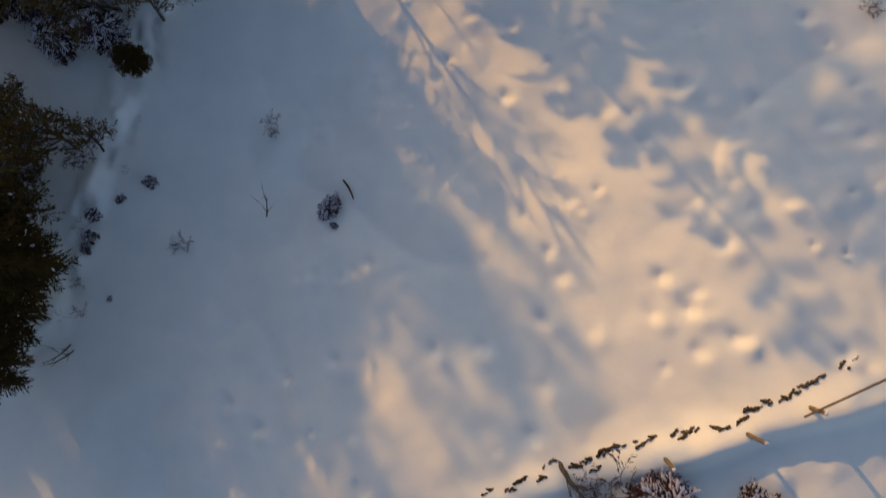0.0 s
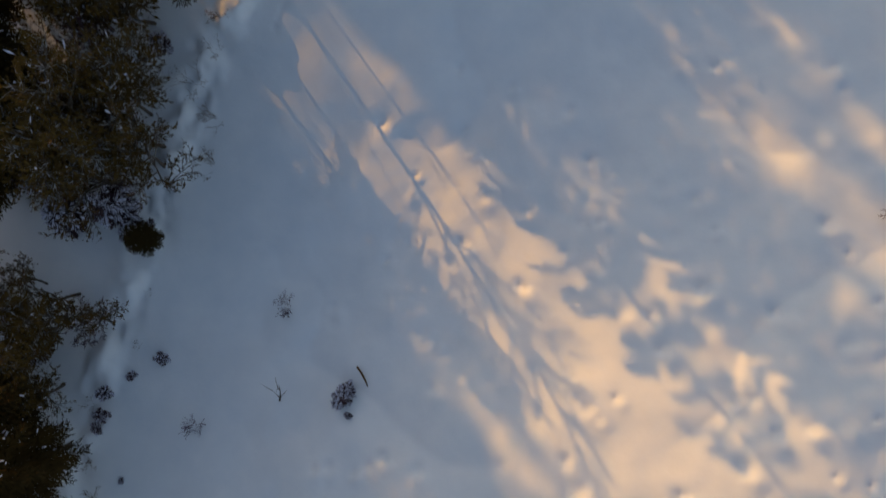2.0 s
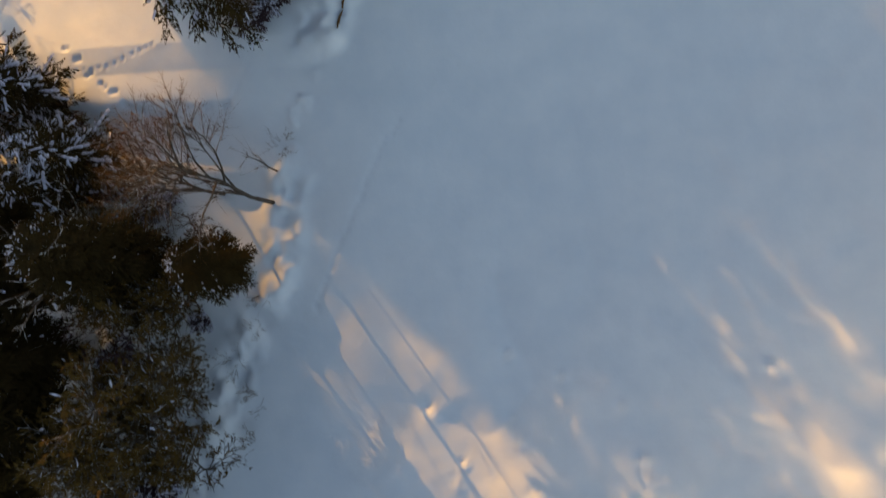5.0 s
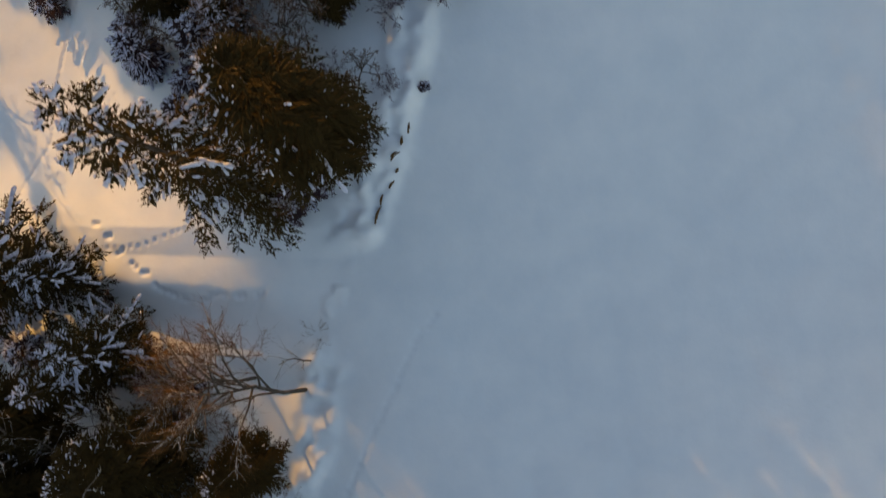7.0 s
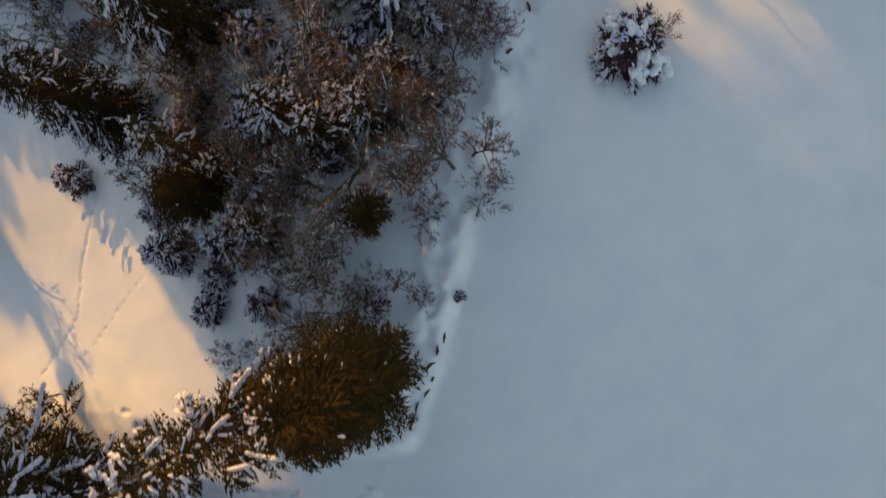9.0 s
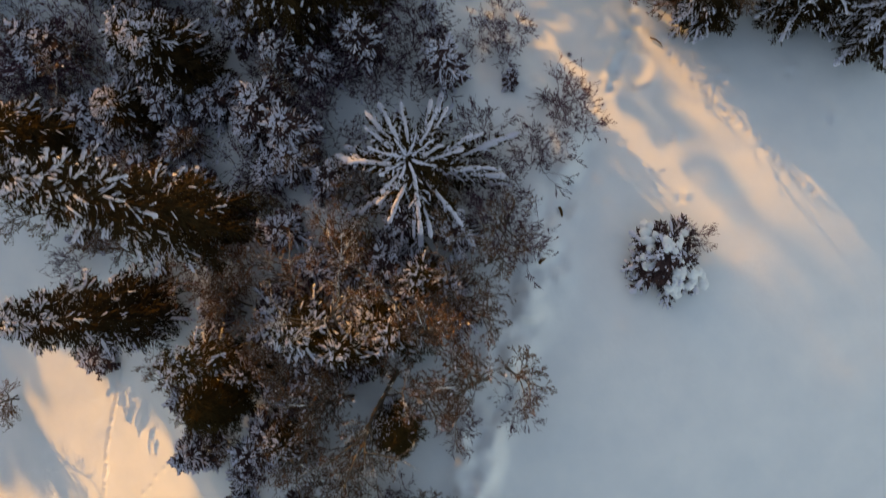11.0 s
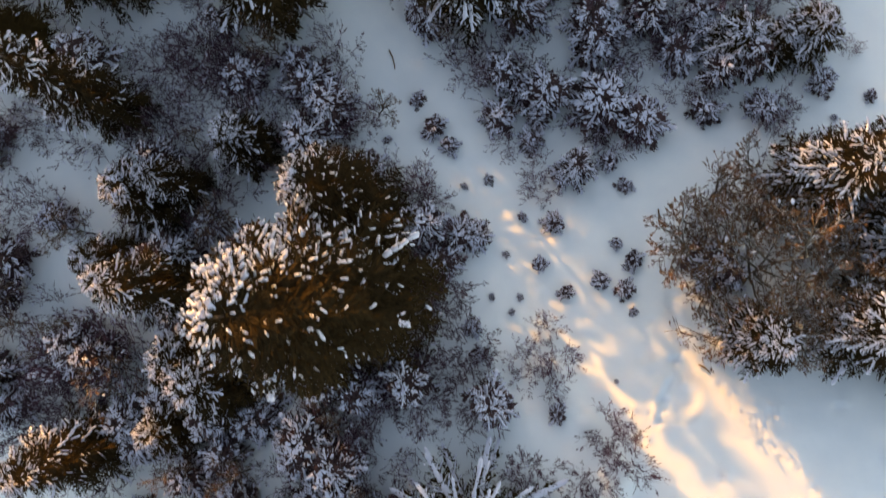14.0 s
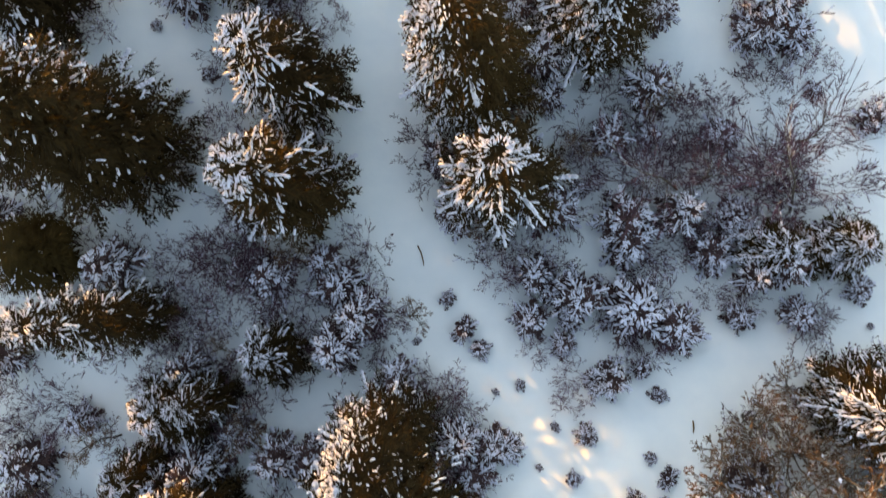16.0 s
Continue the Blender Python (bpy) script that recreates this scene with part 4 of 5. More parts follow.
brown_birch(1.84, 60.82, 4.2, 2.00)
brown_birch(3.65, 55.59, 4.5, 2.20)
brown_birch(-1.60, 57.20, 3.4, 1.60)
brown_birch(0.20, 56.40, 3.6, 1.70)
brown_birch(-2.20, 59.40, 3.2, 1.50)
brown_birch(-0.40, 59.00, 3.8, 1.80)
brown_birch(-1.40, 61.20, 3.2, 1.50)
brown_birch(1.60, 58.40, 4.0, 1.80)
brown_birch(0.60, 61.00, 3.6, 1.60)
brown_birch(2.60, 56.60, 3.8, 1.80)
brown_birch(4.00, 57.40, 3.4, 1.60)
tall_spruce(1.90, 61.58, 9.2, 2.00)
# brushwood, middle stretch
brown_birch(-11.10, 42.08, 2.5, 1.46)
brown_tree(-8.9, 40.1, 4.4, 2.3)
brown_birch(-8.19, 46.49, 3.4, 2.01)
twig_shrub(-6.19, 51.28, 2.1, 1.23)
brown_birch(-17.17, 52.07, 2.5, 1.46)
twig_shrub(-9.36, 49.67, 2.0, 1.18)
brown_birch(-10.60, 47.50, 2.4, 1.42)
brown_birch(-27.83, 53.20, 3.2, 1.89)
brown_birch(-29.72, 54.60, 2.4, 1.42)
brown_tree(-12.6, 37.9, 4.0, 1.9)
brown_tree(-14.2, 39.2, 4.6, 2.2)
brown_birch(-15.56, 37.50, 2.8, 1.65)
brown_tree(-10.6, 39.6, 3.6, 1.7)
twig_shrub(-9.03, 45.54, 2.2, 1.30)
twig_shrub(-28.22, 44.19, 1.6, 0.94)
twig_shrub(-16.34, 43.67, 1.6, 0.94)
brown_birch(-13.47, 36.77, 2.4, 1.42)
twig_shrub(-17.25, 50.80, 1.9, 1.30)
twig_shrub(-13.97, 57.78, 2.5, 1.65)
twig_shrub(-12.36, 53.41, 1.8, 1.18)
snowy_shrub(-8.71, 55.14, 1.1, 0.71)
twig_shrub(-5.81, 49.84, 1.8, 1.23)
twig_shrub(-7.93, 45.34, 2.1, 1.42)
twig_shrub(-8.39, 47.84, 1.8, 1.18)
twig_shrub(-9.02, 46.52, 1.4, 0.94)
snowy_shrub(-29.43, 53.47, 2.5, 1.65)
twig_shrub(-30.71, 52.73, 2.1, 1.42)
twig_shrub(-17.17, 53.42, 1.8, 1.18)
snowy_shrub(-15.66, 52.23, 1.4, 0.94)
twig_shrub(-6.88, 49.38, 1.4, 0.94)
twig_shrub(-13.59, 57.65, 1.8, 1.30)
twig_shrub(-13.04, 55.75, 1.5, 1.06)
twig_shrub(-8.81, 53.10, 1.3, 0.94)
snowy_shrub(-16.92, 52.87, 2.0, 1.42)
twig_shrub(-18.43, 52.34, 1.5, 1.06)
snowy_shrub(-28.74, 53.47, 2.6, 1.89)
twig_shrub(-30.33, 51.36, 2.3, 1.65)
twig_shrub(-31.69, 49.71, 2.0, 1.42)
snowy_shrub(-9.14, 62.01, 1.0, 0.71)
twig_shrub(-21.75, 66.21, 2.0, 1.42)
twig_shrub(-23.34, 66.74, 1.7, 1.18)
snowy_shrub(-24.56, 67.19, 2.0, 1.42)
twig_shrub(-17.13, 63.21, 1.3, 0.94)
twig_shrub(-24.53, 67.02, 2.3, 1.65)
snowy_shrub(-22.27, 65.56, 2.0, 1.42)
snowy_shrub(-24.04, 65.04, 1.7, 1.18)
snowy_shrub(-25.26, 64.26, 1.7, 1.18)
snowy_shrub(-18.04, 64.64, 1.7, 1.18)
snowy_shrub(-0.59, 70.86, 2.3, 1.65)
twig_shrub(-2.46, 71.96, 2.0, 1.42)
twig_shrub(1.03, 69.08, 2.0, 1.42)
snowy_shrub(-3.16, 68.43, 1.3, 0.94)
snowy_shrub(-4.96, 64.09, 1.3, 0.94)
twig_shrub(-9.61, 65.55, 1.3, 0.94)
twig_shrub(-26.48, 63.24, 1.7, 1.18)
twig_shrub(-31.01, 60.16, 2.0, 1.42)
snowy_shrub(-26.93, 53.57, 2.3, 1.65)
twig_shrub(-29.82, 52.83, 2.0, 1.42)
twig_shrub(-4.17, 71.48, 2.0, 1.42)
twig_shrub(-3.17, 73.40, 2.0, 1.42)
twig_shrub(-0.37, 71.10, 2.3, 1.65)
snowy_shrub(-1.98, 70.62, 2.0, 1.42)
twig_shrub(-4.35, 71.91, 1.7, 1.18)
snowy_shrub(2.67, 70.37, 1.7, 1.18)
twig_shrub(-17.70, 64.19, 1.5, 1.06)
twig_shrub(-23.68, 66.33, 2.0, 1.42)
snowy_shrub(-26.22, 66.55, 1.7, 1.18)
# shore woods of the first stretch
dark_spruce(-15.2, 20.2, 6.6, 1.45)
laden_spruce(-21.42, 24.56, 6.6, 1.72)
broad_tree(-17.2, 18.7, 6.4, 2.5)
broad_tree(-17.9, 12.9, 6.2, 3.0)
broad_tree(-16.6, 12.2, 4.8, 2.3)
broad_tree(-17.4, 14.6, 4.8, 2.2)
broad_tree(-19.9, 5.2, 5.4, 2.5)
broad_tree(-22.6, 3.6, 5.2, 2.4)
broad_tree(-20.6, 2.6, 4.6, 2.0)
dark_spruce(-17.0, 9.0, 2.6, 0.75)
dark_spruce(-23.92, 18.97, 9.0, 2.1)
dark_spruce(-22.99, 16.40, 9.0, 2.0)
dark_spruce(-11.75, 32.49, 13.1, 2.2)
laden_spruce(-15.07, 31.07, 15.2, 2.1)
laden_spruce(-25.93, 27.36, 9.5, 2.73)
laden_spruce(-22.35, 23.17, 7.0, 1.44)
dark_spruce(-12.2, 38.3, 3.4, 1.0)
dark_spruce(-19.96, 0.00, 8.5, 1.9)
dark_spruce(-20.45, -2.23, 9.5, 1.9)
dark_spruce(-20.71, -4.17, 8.0, 1.5)
dark_spruce(-21.6, 1.69, 10.0, 2.2)
laden_spruce(-23.63, 27.29, 5.3, 1.39)
dark_spruce(-19.37, 39.03, 4.7, 1.33)
dark_thicket(-16.64, 13.15, 5.1, 2.83)
dark_thicket(-18.56, 11.45, 5.1, 2.83)
dark_thicket(-16.34, 11.20, 3.8, 2.13)
dark_thicket(-23.05, 21.56, 3.4, 1.89)
dark_thicket(-19.86, 20.80, 3.0, 1.65)
dark_thicket(-24.00, 12.41, 2.6, 1.42)
dark_thicket(-20.27, 6.56, 3.8, 2.13)
dark_thicket(-18.72, 5.13, 3.4, 1.89)
dark_thicket(-21.40, 4.33, 3.4, 1.89)
dark_thicket(-21.78, 6.87, 3.0, 1.65)
dark_thicket(-16.2, 20.6, 3.2, 1.3)
dark_thicket(-16.13, 19.64, 3.4, 1.89)
dark_thicket(-18.72, 23.49, 3.0, 1.65)
dark_thicket(-24.54, 19.84, 3.8, 2.13)
dark_thicket(-21.72, 19.99, 3.4, 1.89)
dark_thicket(-17.93, 18.53, 3.0, 1.65)
brown_tree(-11.0, 41.6, 4.6, 2.1)
brown_birch(-11.73, 43.16, 4.3, 2.36)
brown_birch(-8.23, 40.60, 3.4, 1.89)
brown_birch(-14.42, 37.34, 3.0, 1.65)
brown_birch(-14.99, 36.15, 2.1, 1.18)
brown_birch(-11.21, 35.31, 2.3, 1.30)
brown_birch(-16.32, 43.34, 3.4, 1.89)
brown_birch(-10.04, 42.22, 2.6, 1.42)
brown_birch(-12.66, 40.09, 2.6, 1.42)
laden_spruce(-12.00, 42.00, 4.6, 1.10)
laden_spruce(-15.30, 41.90, 5.9, 1.25)
laden_spruce(-13.90, 41.50, 4.6, 1.25)
laden_spruce(-12.90, 42.30, 3.8, 1.10)
laden_spruce(-18.20, 40.20, 3.2, 1.00)
laden_spruce(-16.60, 37.60, 3.4, 1.00)
laden_spruce(-11.40, 43.90, 3.4, 1.00)
young_spruce(-17.57, 9.34, 1.5, 0.85)
young_spruce(-16.87, 17.71, 1.1, 0.61)
young_spruce(-20.55, 13.42, 0.9, 0.47)
young_spruce(-19.14, 22.49, 1.3, 0.71)
young_spruce(-12.23, 38.38, 1.7, 0.90)
young_spruce(-19.07, 34.45, 1.8, 0.94)
young_spruce(-16.52, 34.67, 1.8, 0.94)
young_spruce(-20.97, 36.64, 2.0, 1.04)
young_spruce(-26.66, 40.07, 2.0, 1.04)
young_spruce(-20.24, 41.73, 1.5, 0.80)
young_spruce(-17.57, 37.76, 2.2, 1.18)
young_spruce(-14.92, 44.68, 1.3, 0.71)
sapling(-16.34, 3.79, 0.5, 0.35)
sapling(-17.63, 3.01, 0.4, 0.28)
sapling(-18.68, 2.28, 0.6, 0.43)
sapling(-18.78, 1.27, 0.5, 0.38)
sapling(-18.90, 0.72, 0.4, 0.33)
sapling(-17.55, -1.40, 0.2, 0.19)
snowy_shrub(-14.48, 1.05, 0.7, 0.42)
fine_shrub(-17.52, 4.34, 0.4, 0.28)
fine_shrub(-19.28, -0.47, 0.9, 0.71)
fine_shrub(-19.25, 1.76, 0.6, 0.47)
fine_shrub(-18.88, -2.27, 1.0, 0.80)
fine_shrub(-17.23, 6.66, 0.3, 0.24)
fine_shrub(-14.30, 14.55, 1.3, 0.94)
fine_shrub(-14.35, 17.49, 0.9, 0.61)
fine_shrub(-14.53, 12.33, 1.3, 0.94)
fine_shrub(-15.31, 16.00, 1.3, 0.94)
fine_shrub(-14.05, 18.95, 1.0, 0.71)
fine_shrub(-13.07, 25.28, 1.1, 0.80)
sapling(-22.81, 26.55, 0.5, 0.43)
sapling(-8.68, 35.21, 0.4, 0.33)
twig_shrub(-10.00, 38.40, 1.3, 0.94)
twig_shrub(-7.83, 39.28, 1.3, 0.94)
twig_shrub(-9.96, 35.15, 0.8, 0.57)
twig_shrub(-18.19, 32.40, 1.1, 0.80)
twig_shrub(-16.34, 32.94, 1.1, 0.80)

dark_spruce(-23.26, 14.21, 9.0, 2.20)
dark_spruce(-23.87, 11.09, 9.0, 2.20)
broad_tree(-20.8, 12.2, 6.0, 2.7)
broad_tree(-19.3, 18.4, 6.0, 2.4)
dark_thicket(-18.34, 11.72, 4.5, 2.40)
dark_thicket(-21.21, 11.15, 4.5, 2.40)
dark_thicket(-18.16, 14.27, 4.5, 2.20)
broad_tree(-23.6, 6.4, 5.4, 2.4)
dark_thicket(-20.76, 5.35, 4.0, 2.40)
dark_thicket(-22.37, 3.58, 4.0, 2.30)
dark_spruce(-19.18, 20.22, 9.0, 2.20)
dark_spruce(-24.61, 21.57, 9.0, 2.20)
dark_thicket(-19.15, 22.22, 4.0, 2.00)
dark_thicket(-17.95, 20.70, 4.0, 2.20)
brown_birch(-16.57, 36.68, 3.6, 1.70)
slim_birch(-13.2, 24.15, 3.5, 0.55)
shore_birch(-13.5, 22.9, 8.0, 3.0, 0)
shore_birch(-15.8, 23.3, 6.6, 2.4, 14)
thin_birch(-17.6, 16.4, 5.0, 1.6)
pale_birch(-20.3, 21.6, 8.4, 2.8)
pale_birch(-22.4, 19.4, 8.2, 2.6)
pale_birch(-12.4, 40.4, 6.8, 2.6)
pale_birch(-14.6, 40.9, 6.4, 2.6)
thin_birch(-4.2, 70.3, 6.5, 2.0)
thin_birch(-3.4, 70.9, 6.0, 2.0)
thin_birch(0.6, 69.2, 6.5, 2.2)
thin_birch(0.9, 72.5, 6.0, 2.0)

# undergrowth filling the woods, away from the trails and clearings
OPEN = ((-18.3, 79, -18.3, 71, 1.9), (-18.3, 71, -14.3, 65.5, 1.7), (-14.3, 65.5, -9.3, 58.9, 1.8), (-9.3, 58.9, -6.8, 52, 3.4), (-5.6, 60.7, -3.8, 55, 1.8),
        (-5.1, 59.4, -2.4, 65.7, 1.3), (-2.4, 63.7, 4.5, 63.4, 1.3), (3.5, 78, 3.5, 66, 3.0), (-3.4, 79, -3.2, 74, 0.9), (-27.8, 75.3, -25.5, 74, 1.7),
        (-21.7, 60.1, -18.7, 61.2, 1.3), (-31, 59, -31, 62, 1.5), (-27.1, 67.6, -24.8, 65.9, 1.5), (-20, 52.2, -19.3, 51, 0.7), (-16.1, 45.8, -15.0, 43, 0.9),
        (-34, 46, -23, 34, 3.6), (-28, 35.7, -17, 31.5, 3.0), (-24.5, 25.6, -13, 26.6, 1.5), (-22, 29.5, -14, 27.6, 2.0), (-25, 9.5, -18.9, 8.0, 1.0),
        (-17.1, 16.7, -16, 17.5, 0.7), (-1.4, 49.2, -3.8, 55.5, 2.2), (-24.2, 12.8, -25.5, 10, 1.0), (-10.6, 40.5, -10.4, 36.5, 0.9), (-14.6, 38.2, -12.0, 36.6, 0.8))


def is_open(x, y):
    for x0, y0, x1, y1, w in OPEN:
        dx, dy = x1 - x0, y1 - y0
        f = max(0.0, min(1.0, ((x - x0) * dx + (y - y0) * dy) / (dx * dx + dy * dy)))
        if math.hypot(x - x0 - dx * f, y - y0 - dy * f) < w:
            return True
    return False


fill = random.Random(3)
n_fill = 0
brush = []
while n_fill < 680:
    x, y = fill.uniform(-35, 4), fill.uniform(-9, 80)
    if y < 31 and fill.random() < 0.5:
        continue
    shore = float(np.interp(y, SHORE_Y, SHORE_X)) if y < 50 else 6.0
    if x > shore - 1.8 or is_open(x, y) or (y > 50 and x > -1.5 and y < 62):
        continue
    if shades_a_glade(x, y, 3.4, 1.5):
        continue
    n_fill += 1
    k = fill.random()
    if y < 31:
        if k < 0.55:
            dark_thicket(x, y, fill.uniform(1.5, 3.6), fill.uniform(0.9, 1.7))
        elif k < 0.8:
            twig_shrub(x, y, fill.uniform(1.0, 1.8), fill.uniform(0.7, 1.2))
        else:
            young_spruce(x, y, fill.uniform(1.5, 3.5), fill.uniform(0.7, 1.2))
    elif y < 47:
        if k < 0.55:
            brown_birch(x, y, fill.uniform(1.8, 3.8), fill.uniform(1.1, 1.8))
        elif k < 0.64:
            dark_thicket(x, y, fill.uniform(1.5, 3.6), fill.uniform(1.0, 1.8))
        elif k < 0.74:
            twig_shrub(x, y, fill.uniform(1.0, 1.8), fill.uniform(0.8, 1.3))
        else:
            young_spruce(x, y, fill.uniform(1.2, 3.2), fill.uniform(0.6, 1.1))
    elif k < 0.68:
        brush.append((x, y, fill.uniform(1.0, 2.2), fill.uniform(0.8, 1.5), fill.uniform(0, 6.28)))
    elif k < 0.76:
        brown_birch(x, y, fill.uniform(1.8, 3.4), fill.uniform(0.9, 1.5))
    else:
        young_spruce(x, y, fill.uniform(1.4, 4.2), fill.uniform(0.8, 1.5))

brushwood(brush)

# ---- unseen woods, added to shade the snow outside the glades ----
def shade_tree(seed, foot):
    """A plain tree one metre high and one metre in radius, for the added shading woods out of sight."""
    rnd = random.Random(seed)
    wood, crown = Shape(), Shape()
    wood.thorn(V(0, 0, -0.03), V(0, 0, 0.98), 0.075)
    for lev in range(11):
        f = lev / 11
        for k in range(5):
            a = lev * 0.9 + k * 1.257 + rnd.uniform(-.3, .3)
            L = (1 - f) ** 0.7 * rnd.uniform(0.75, 1.15) if not foot else math.sin(0.35 + 2.6 * f) * rnd.uniform(0.6, 1.1)
            o = V(math.cos(a), math.sin(a), 0)
            z = foot + (0.97 - foot) * f
            b, e = V(0, 0, z), V(0, 0, z - 0.03 * L) + o * L
            crown.spindle(b, e, 0.17 * L + 0.02, 0.02, 0.6, 0.02)
            for sign in (-1, 1):
                m = b.lerp(e, 0.45)
                t = V(math.cos(a + 0.7 * sign), math.sin(a + 0.7 * sign), -0.04) * L * 0.5
                crown.spindle(m, m + t, 0.09 * L + 0.02, 0.015, 0.5, 0.015)
    v = np.array([tuple(p) for p in wood.v + crown.v])
    f = np.array([(a, b, c) for a, b, c in wood.f] + [(a + len(wood.v), b + len(wood.v), c + len(wood.v)) for a, b, c in crown.f])
    slot = np.array([0] * len(wood.f) + [1] * len(crown.f))
    return v, f, slot


FAR = {"spruce": shade_tree(1, 0.0), "pine": shade_tree(2, 0.55), "tall_pine": shade_tree(3, 0.76)}
FOOT = {"spruce": 0.0, "pine": 0.55, "tall_pine": 0.76}
woods = random.Random(8)
stood, verts, faces, slots, total = [], [], [], [], 0


def plant_shade_tree(kind, x, y, h, r):
    global total
    v, f, slot = FAR[kind]
    a = woods.uniform(0, 6.28)
    c, s = math.cos(a) * r, math.sin(a) * r
    verts.append(np.stack([v[:, 0] * c - v[:, 1] * s + x, v[:, 0] * s + v[:, 1] * c + y, v[:, 2] * h + float(lie(x, y))], -1))
    faces.append(f + total)
    slots.append(slot)
    total += len(v)
    stood.append((x, y, h + float(lie(x, y)), float(lie(x, y))))


# tree tops that stand in the sun
tops = [(x + b * r * TO_SUN[1], y - b * r * TO_SUN[0], float(lie(x, y)) + f * h) for x, y, h, r in PLANTED if h > 5.0 and y > 30 or h > 2.4 and 37 < y < 44 and x > -20
        for f in ((0.45, 0.53, 0.6, 0.67, 0.74, 0.81, 0.88, 0.95) if h > 8 else (0.6, 0.75, 0.9)) for b in ((-0.9, -0.6, -0.3, 0.0, 0.3, 0.6, 0.9) if h > 8 else (-0.8, 0.0, 0.8)) for b in (b * (1.1 - f),)]
TX, TY, TZ = (np.array(a) for a in zip(*tops))
# ground in view that lies in shade
shore = np.interp(VY, SHORE_Y, SHORE_X)
keep = (VX > shore) | (VY > 20.5) & (VY < 27) & (VX > -19) | (VY > 39) & (VY < 52) & (VX < -22) | (VX < -31) & (VY > 36)
keep |= (VY > 52) | (VY > 41) & (VX > -16)
keep &= ~sunny
gx, gy = VX[keep], VY[keep]
gz, lit = ground_z(gx, gy), np.ones(int(keep.sum()), bool)
# unseen trees set up-sun of shaded ground, none before a glade or sunlit top
for k in range(30000):
    open_spots = np.flatnonzero(lit)
    if len(stood) > 900 or not len(open_spots):
        break
    i = int(open_spots[woods.randrange(len(open_spots))])
    far = woods.uniform(25, 85) if gy[i] > 20 else woods.uniform(70, 115)
    x, y = gx[i] + TO_SUN[0] * far + woods.uniform(-1, 1), gy[i] + TO_SUN[1] * far + woods.uniform(-1, 1)
    if x > -37 and y < 84:
        continue
    tz = float(lie(x, y))
    up = far * math.tan(SUN_EL) + gz[i] - tz
    if up < 0.5 or up > 25:
        continue
    kind = woods.choice(("spruce", "pine", "tall_pine") if gy[i] > 20 else ("spruce", "tall_pine", "tall_pine"))
    h = up + woods.uniform(0.5, 2.2 if kind == "tall_pine" else 7 if k < 4000 else 2.5)
    r = min(3.2, h * woods.uniform(0.15, 0.25)) if k < 4000 else woods.uniform(0.5, 1.3)
    foot = h * FOOT[kind]
    hit = shades(x, y, h + 0.2, 1.1 * r, foot, GX, GY, GZ, tz)
    if kind != "spruce":
        hit |= shades(x, y, h, 0.5, 0.0, GX, GY, GZ, tz)
    if hit.any() or shades(x, y, h, r, foot, TX, TY, TZ, tz).any():
        continue
    new_shade = shades(x, y, h, r, foot, gx, gy, gz, tz) & lit
    if new_shade.sum() < (20 if k < 2000 else 10 if k < 4000 else 4 if k < 15000 else 2):
        continue
    lit &= ~new_shade
    plant_shade_tree(kind, x, y, h, r)
# twig clumps on those trees, added to block sun still reaching ground meant for shade
bough = Shape()
c, s = TO_SUN
trunks = np.array(stood)
t_along, t_across, t_top = trunks[:, 0] * c + trunks[:, 1] * s, -trunks[:, 0] * s + trunks[:, 1] * c, trunks[:, 2]
rise = math.tan(SUN_EL)
g_along, g_across = GX * c + GY * s, -GX * s + GY * c
g_low = GZ - g_along * rise
top_along, top_across = TX * c + TY * s, -TX * s + TY * c
top_low = TZ - top_along * rise
s_along, s_across = gx * c + gy * s, -gx * s + gy * c
s_low = gz - s_along * rise
n_bough = 0
for i in woods.sample(range(len(gx)), len(gx)):
    if not lit[i]:
        continue
    wide, tall = 0.42, 0.30
    if ((np.abs(g_across - s_across[i]) < wide) & (np.abs(g_low - s_low[i]) < tall)).any():
        wide, tall = 0.26, 0.13
        if ((np.abs(g_across - s_across[i]) < wide) & (np.abs(g_low - s_low[i]) < tall)).any():
            continue
    if ((np.abs(top_across - s_across[i]) < 0.35) & (np.abs(top_low - s_low[i]) < 0.22) & (top_along > s_along[i])).any():
        continue
    ahead = t_along - s_along[i]
    up = gz[i] + ahead * rise
    near = np.flatnonzero((ahead > 22) & (np.abs(t_across - s_across[i]) < 3.4) & (up < t_top + 1.2) & (up > trunks[:, 3] + 0.5))
    if not len(near):
        continue
    j = near[np.argmin(ahead[near])]
    p = V(t_along[j] * c - s_across[i] * s, t_along[j] * s + s_across[i] * c, up[j])
    root = V(trunks[j, 0], trunks[j, 1], min(up[j] - 0.2, t_top[j] - 0.1))
    bough.thorn(root, p, 0.03)
    for q in range(9):
        a = q * 2.4
        d = V(math.cos(a) * s, -math.cos(a) * c, 0) * wide + V(0, 0, math.sin(a) * tall)
        bough.thorn(p - d * 0.35, p + d * 1.25, 0.11 if tall > 0.2 else 0.07)
    lit &= ~((np.abs(s_across - s_across[i]) < wide * 0.9) & (np.abs(s_low - s_low[i]) < tall * 0.9))
    n_bough += 1
    if n_bough > 9000:
        break
verts.append(np.array([tuple(p) for p in bough.v]))
faces.append(np.array(bough.f) + total)
slots.append(np.ones(len(bough.f), int))
total += len(bough.v)
# more unseen trees, added to hide low sky and darken the field's left edge
for _ in range(60):
    plant_shade_tree(woods.choice(("spruce", "pine")), woods.uniform(-62, -36), woods.uniform(-40, 2), woods.uniform(9, 15), woods.uniform(2, 3.2))
co, tri, slot = np.concatenate(verts), np.concatenate(faces), np.concatenate(slots)
me = bpy.data.meshes.new("far_woods")
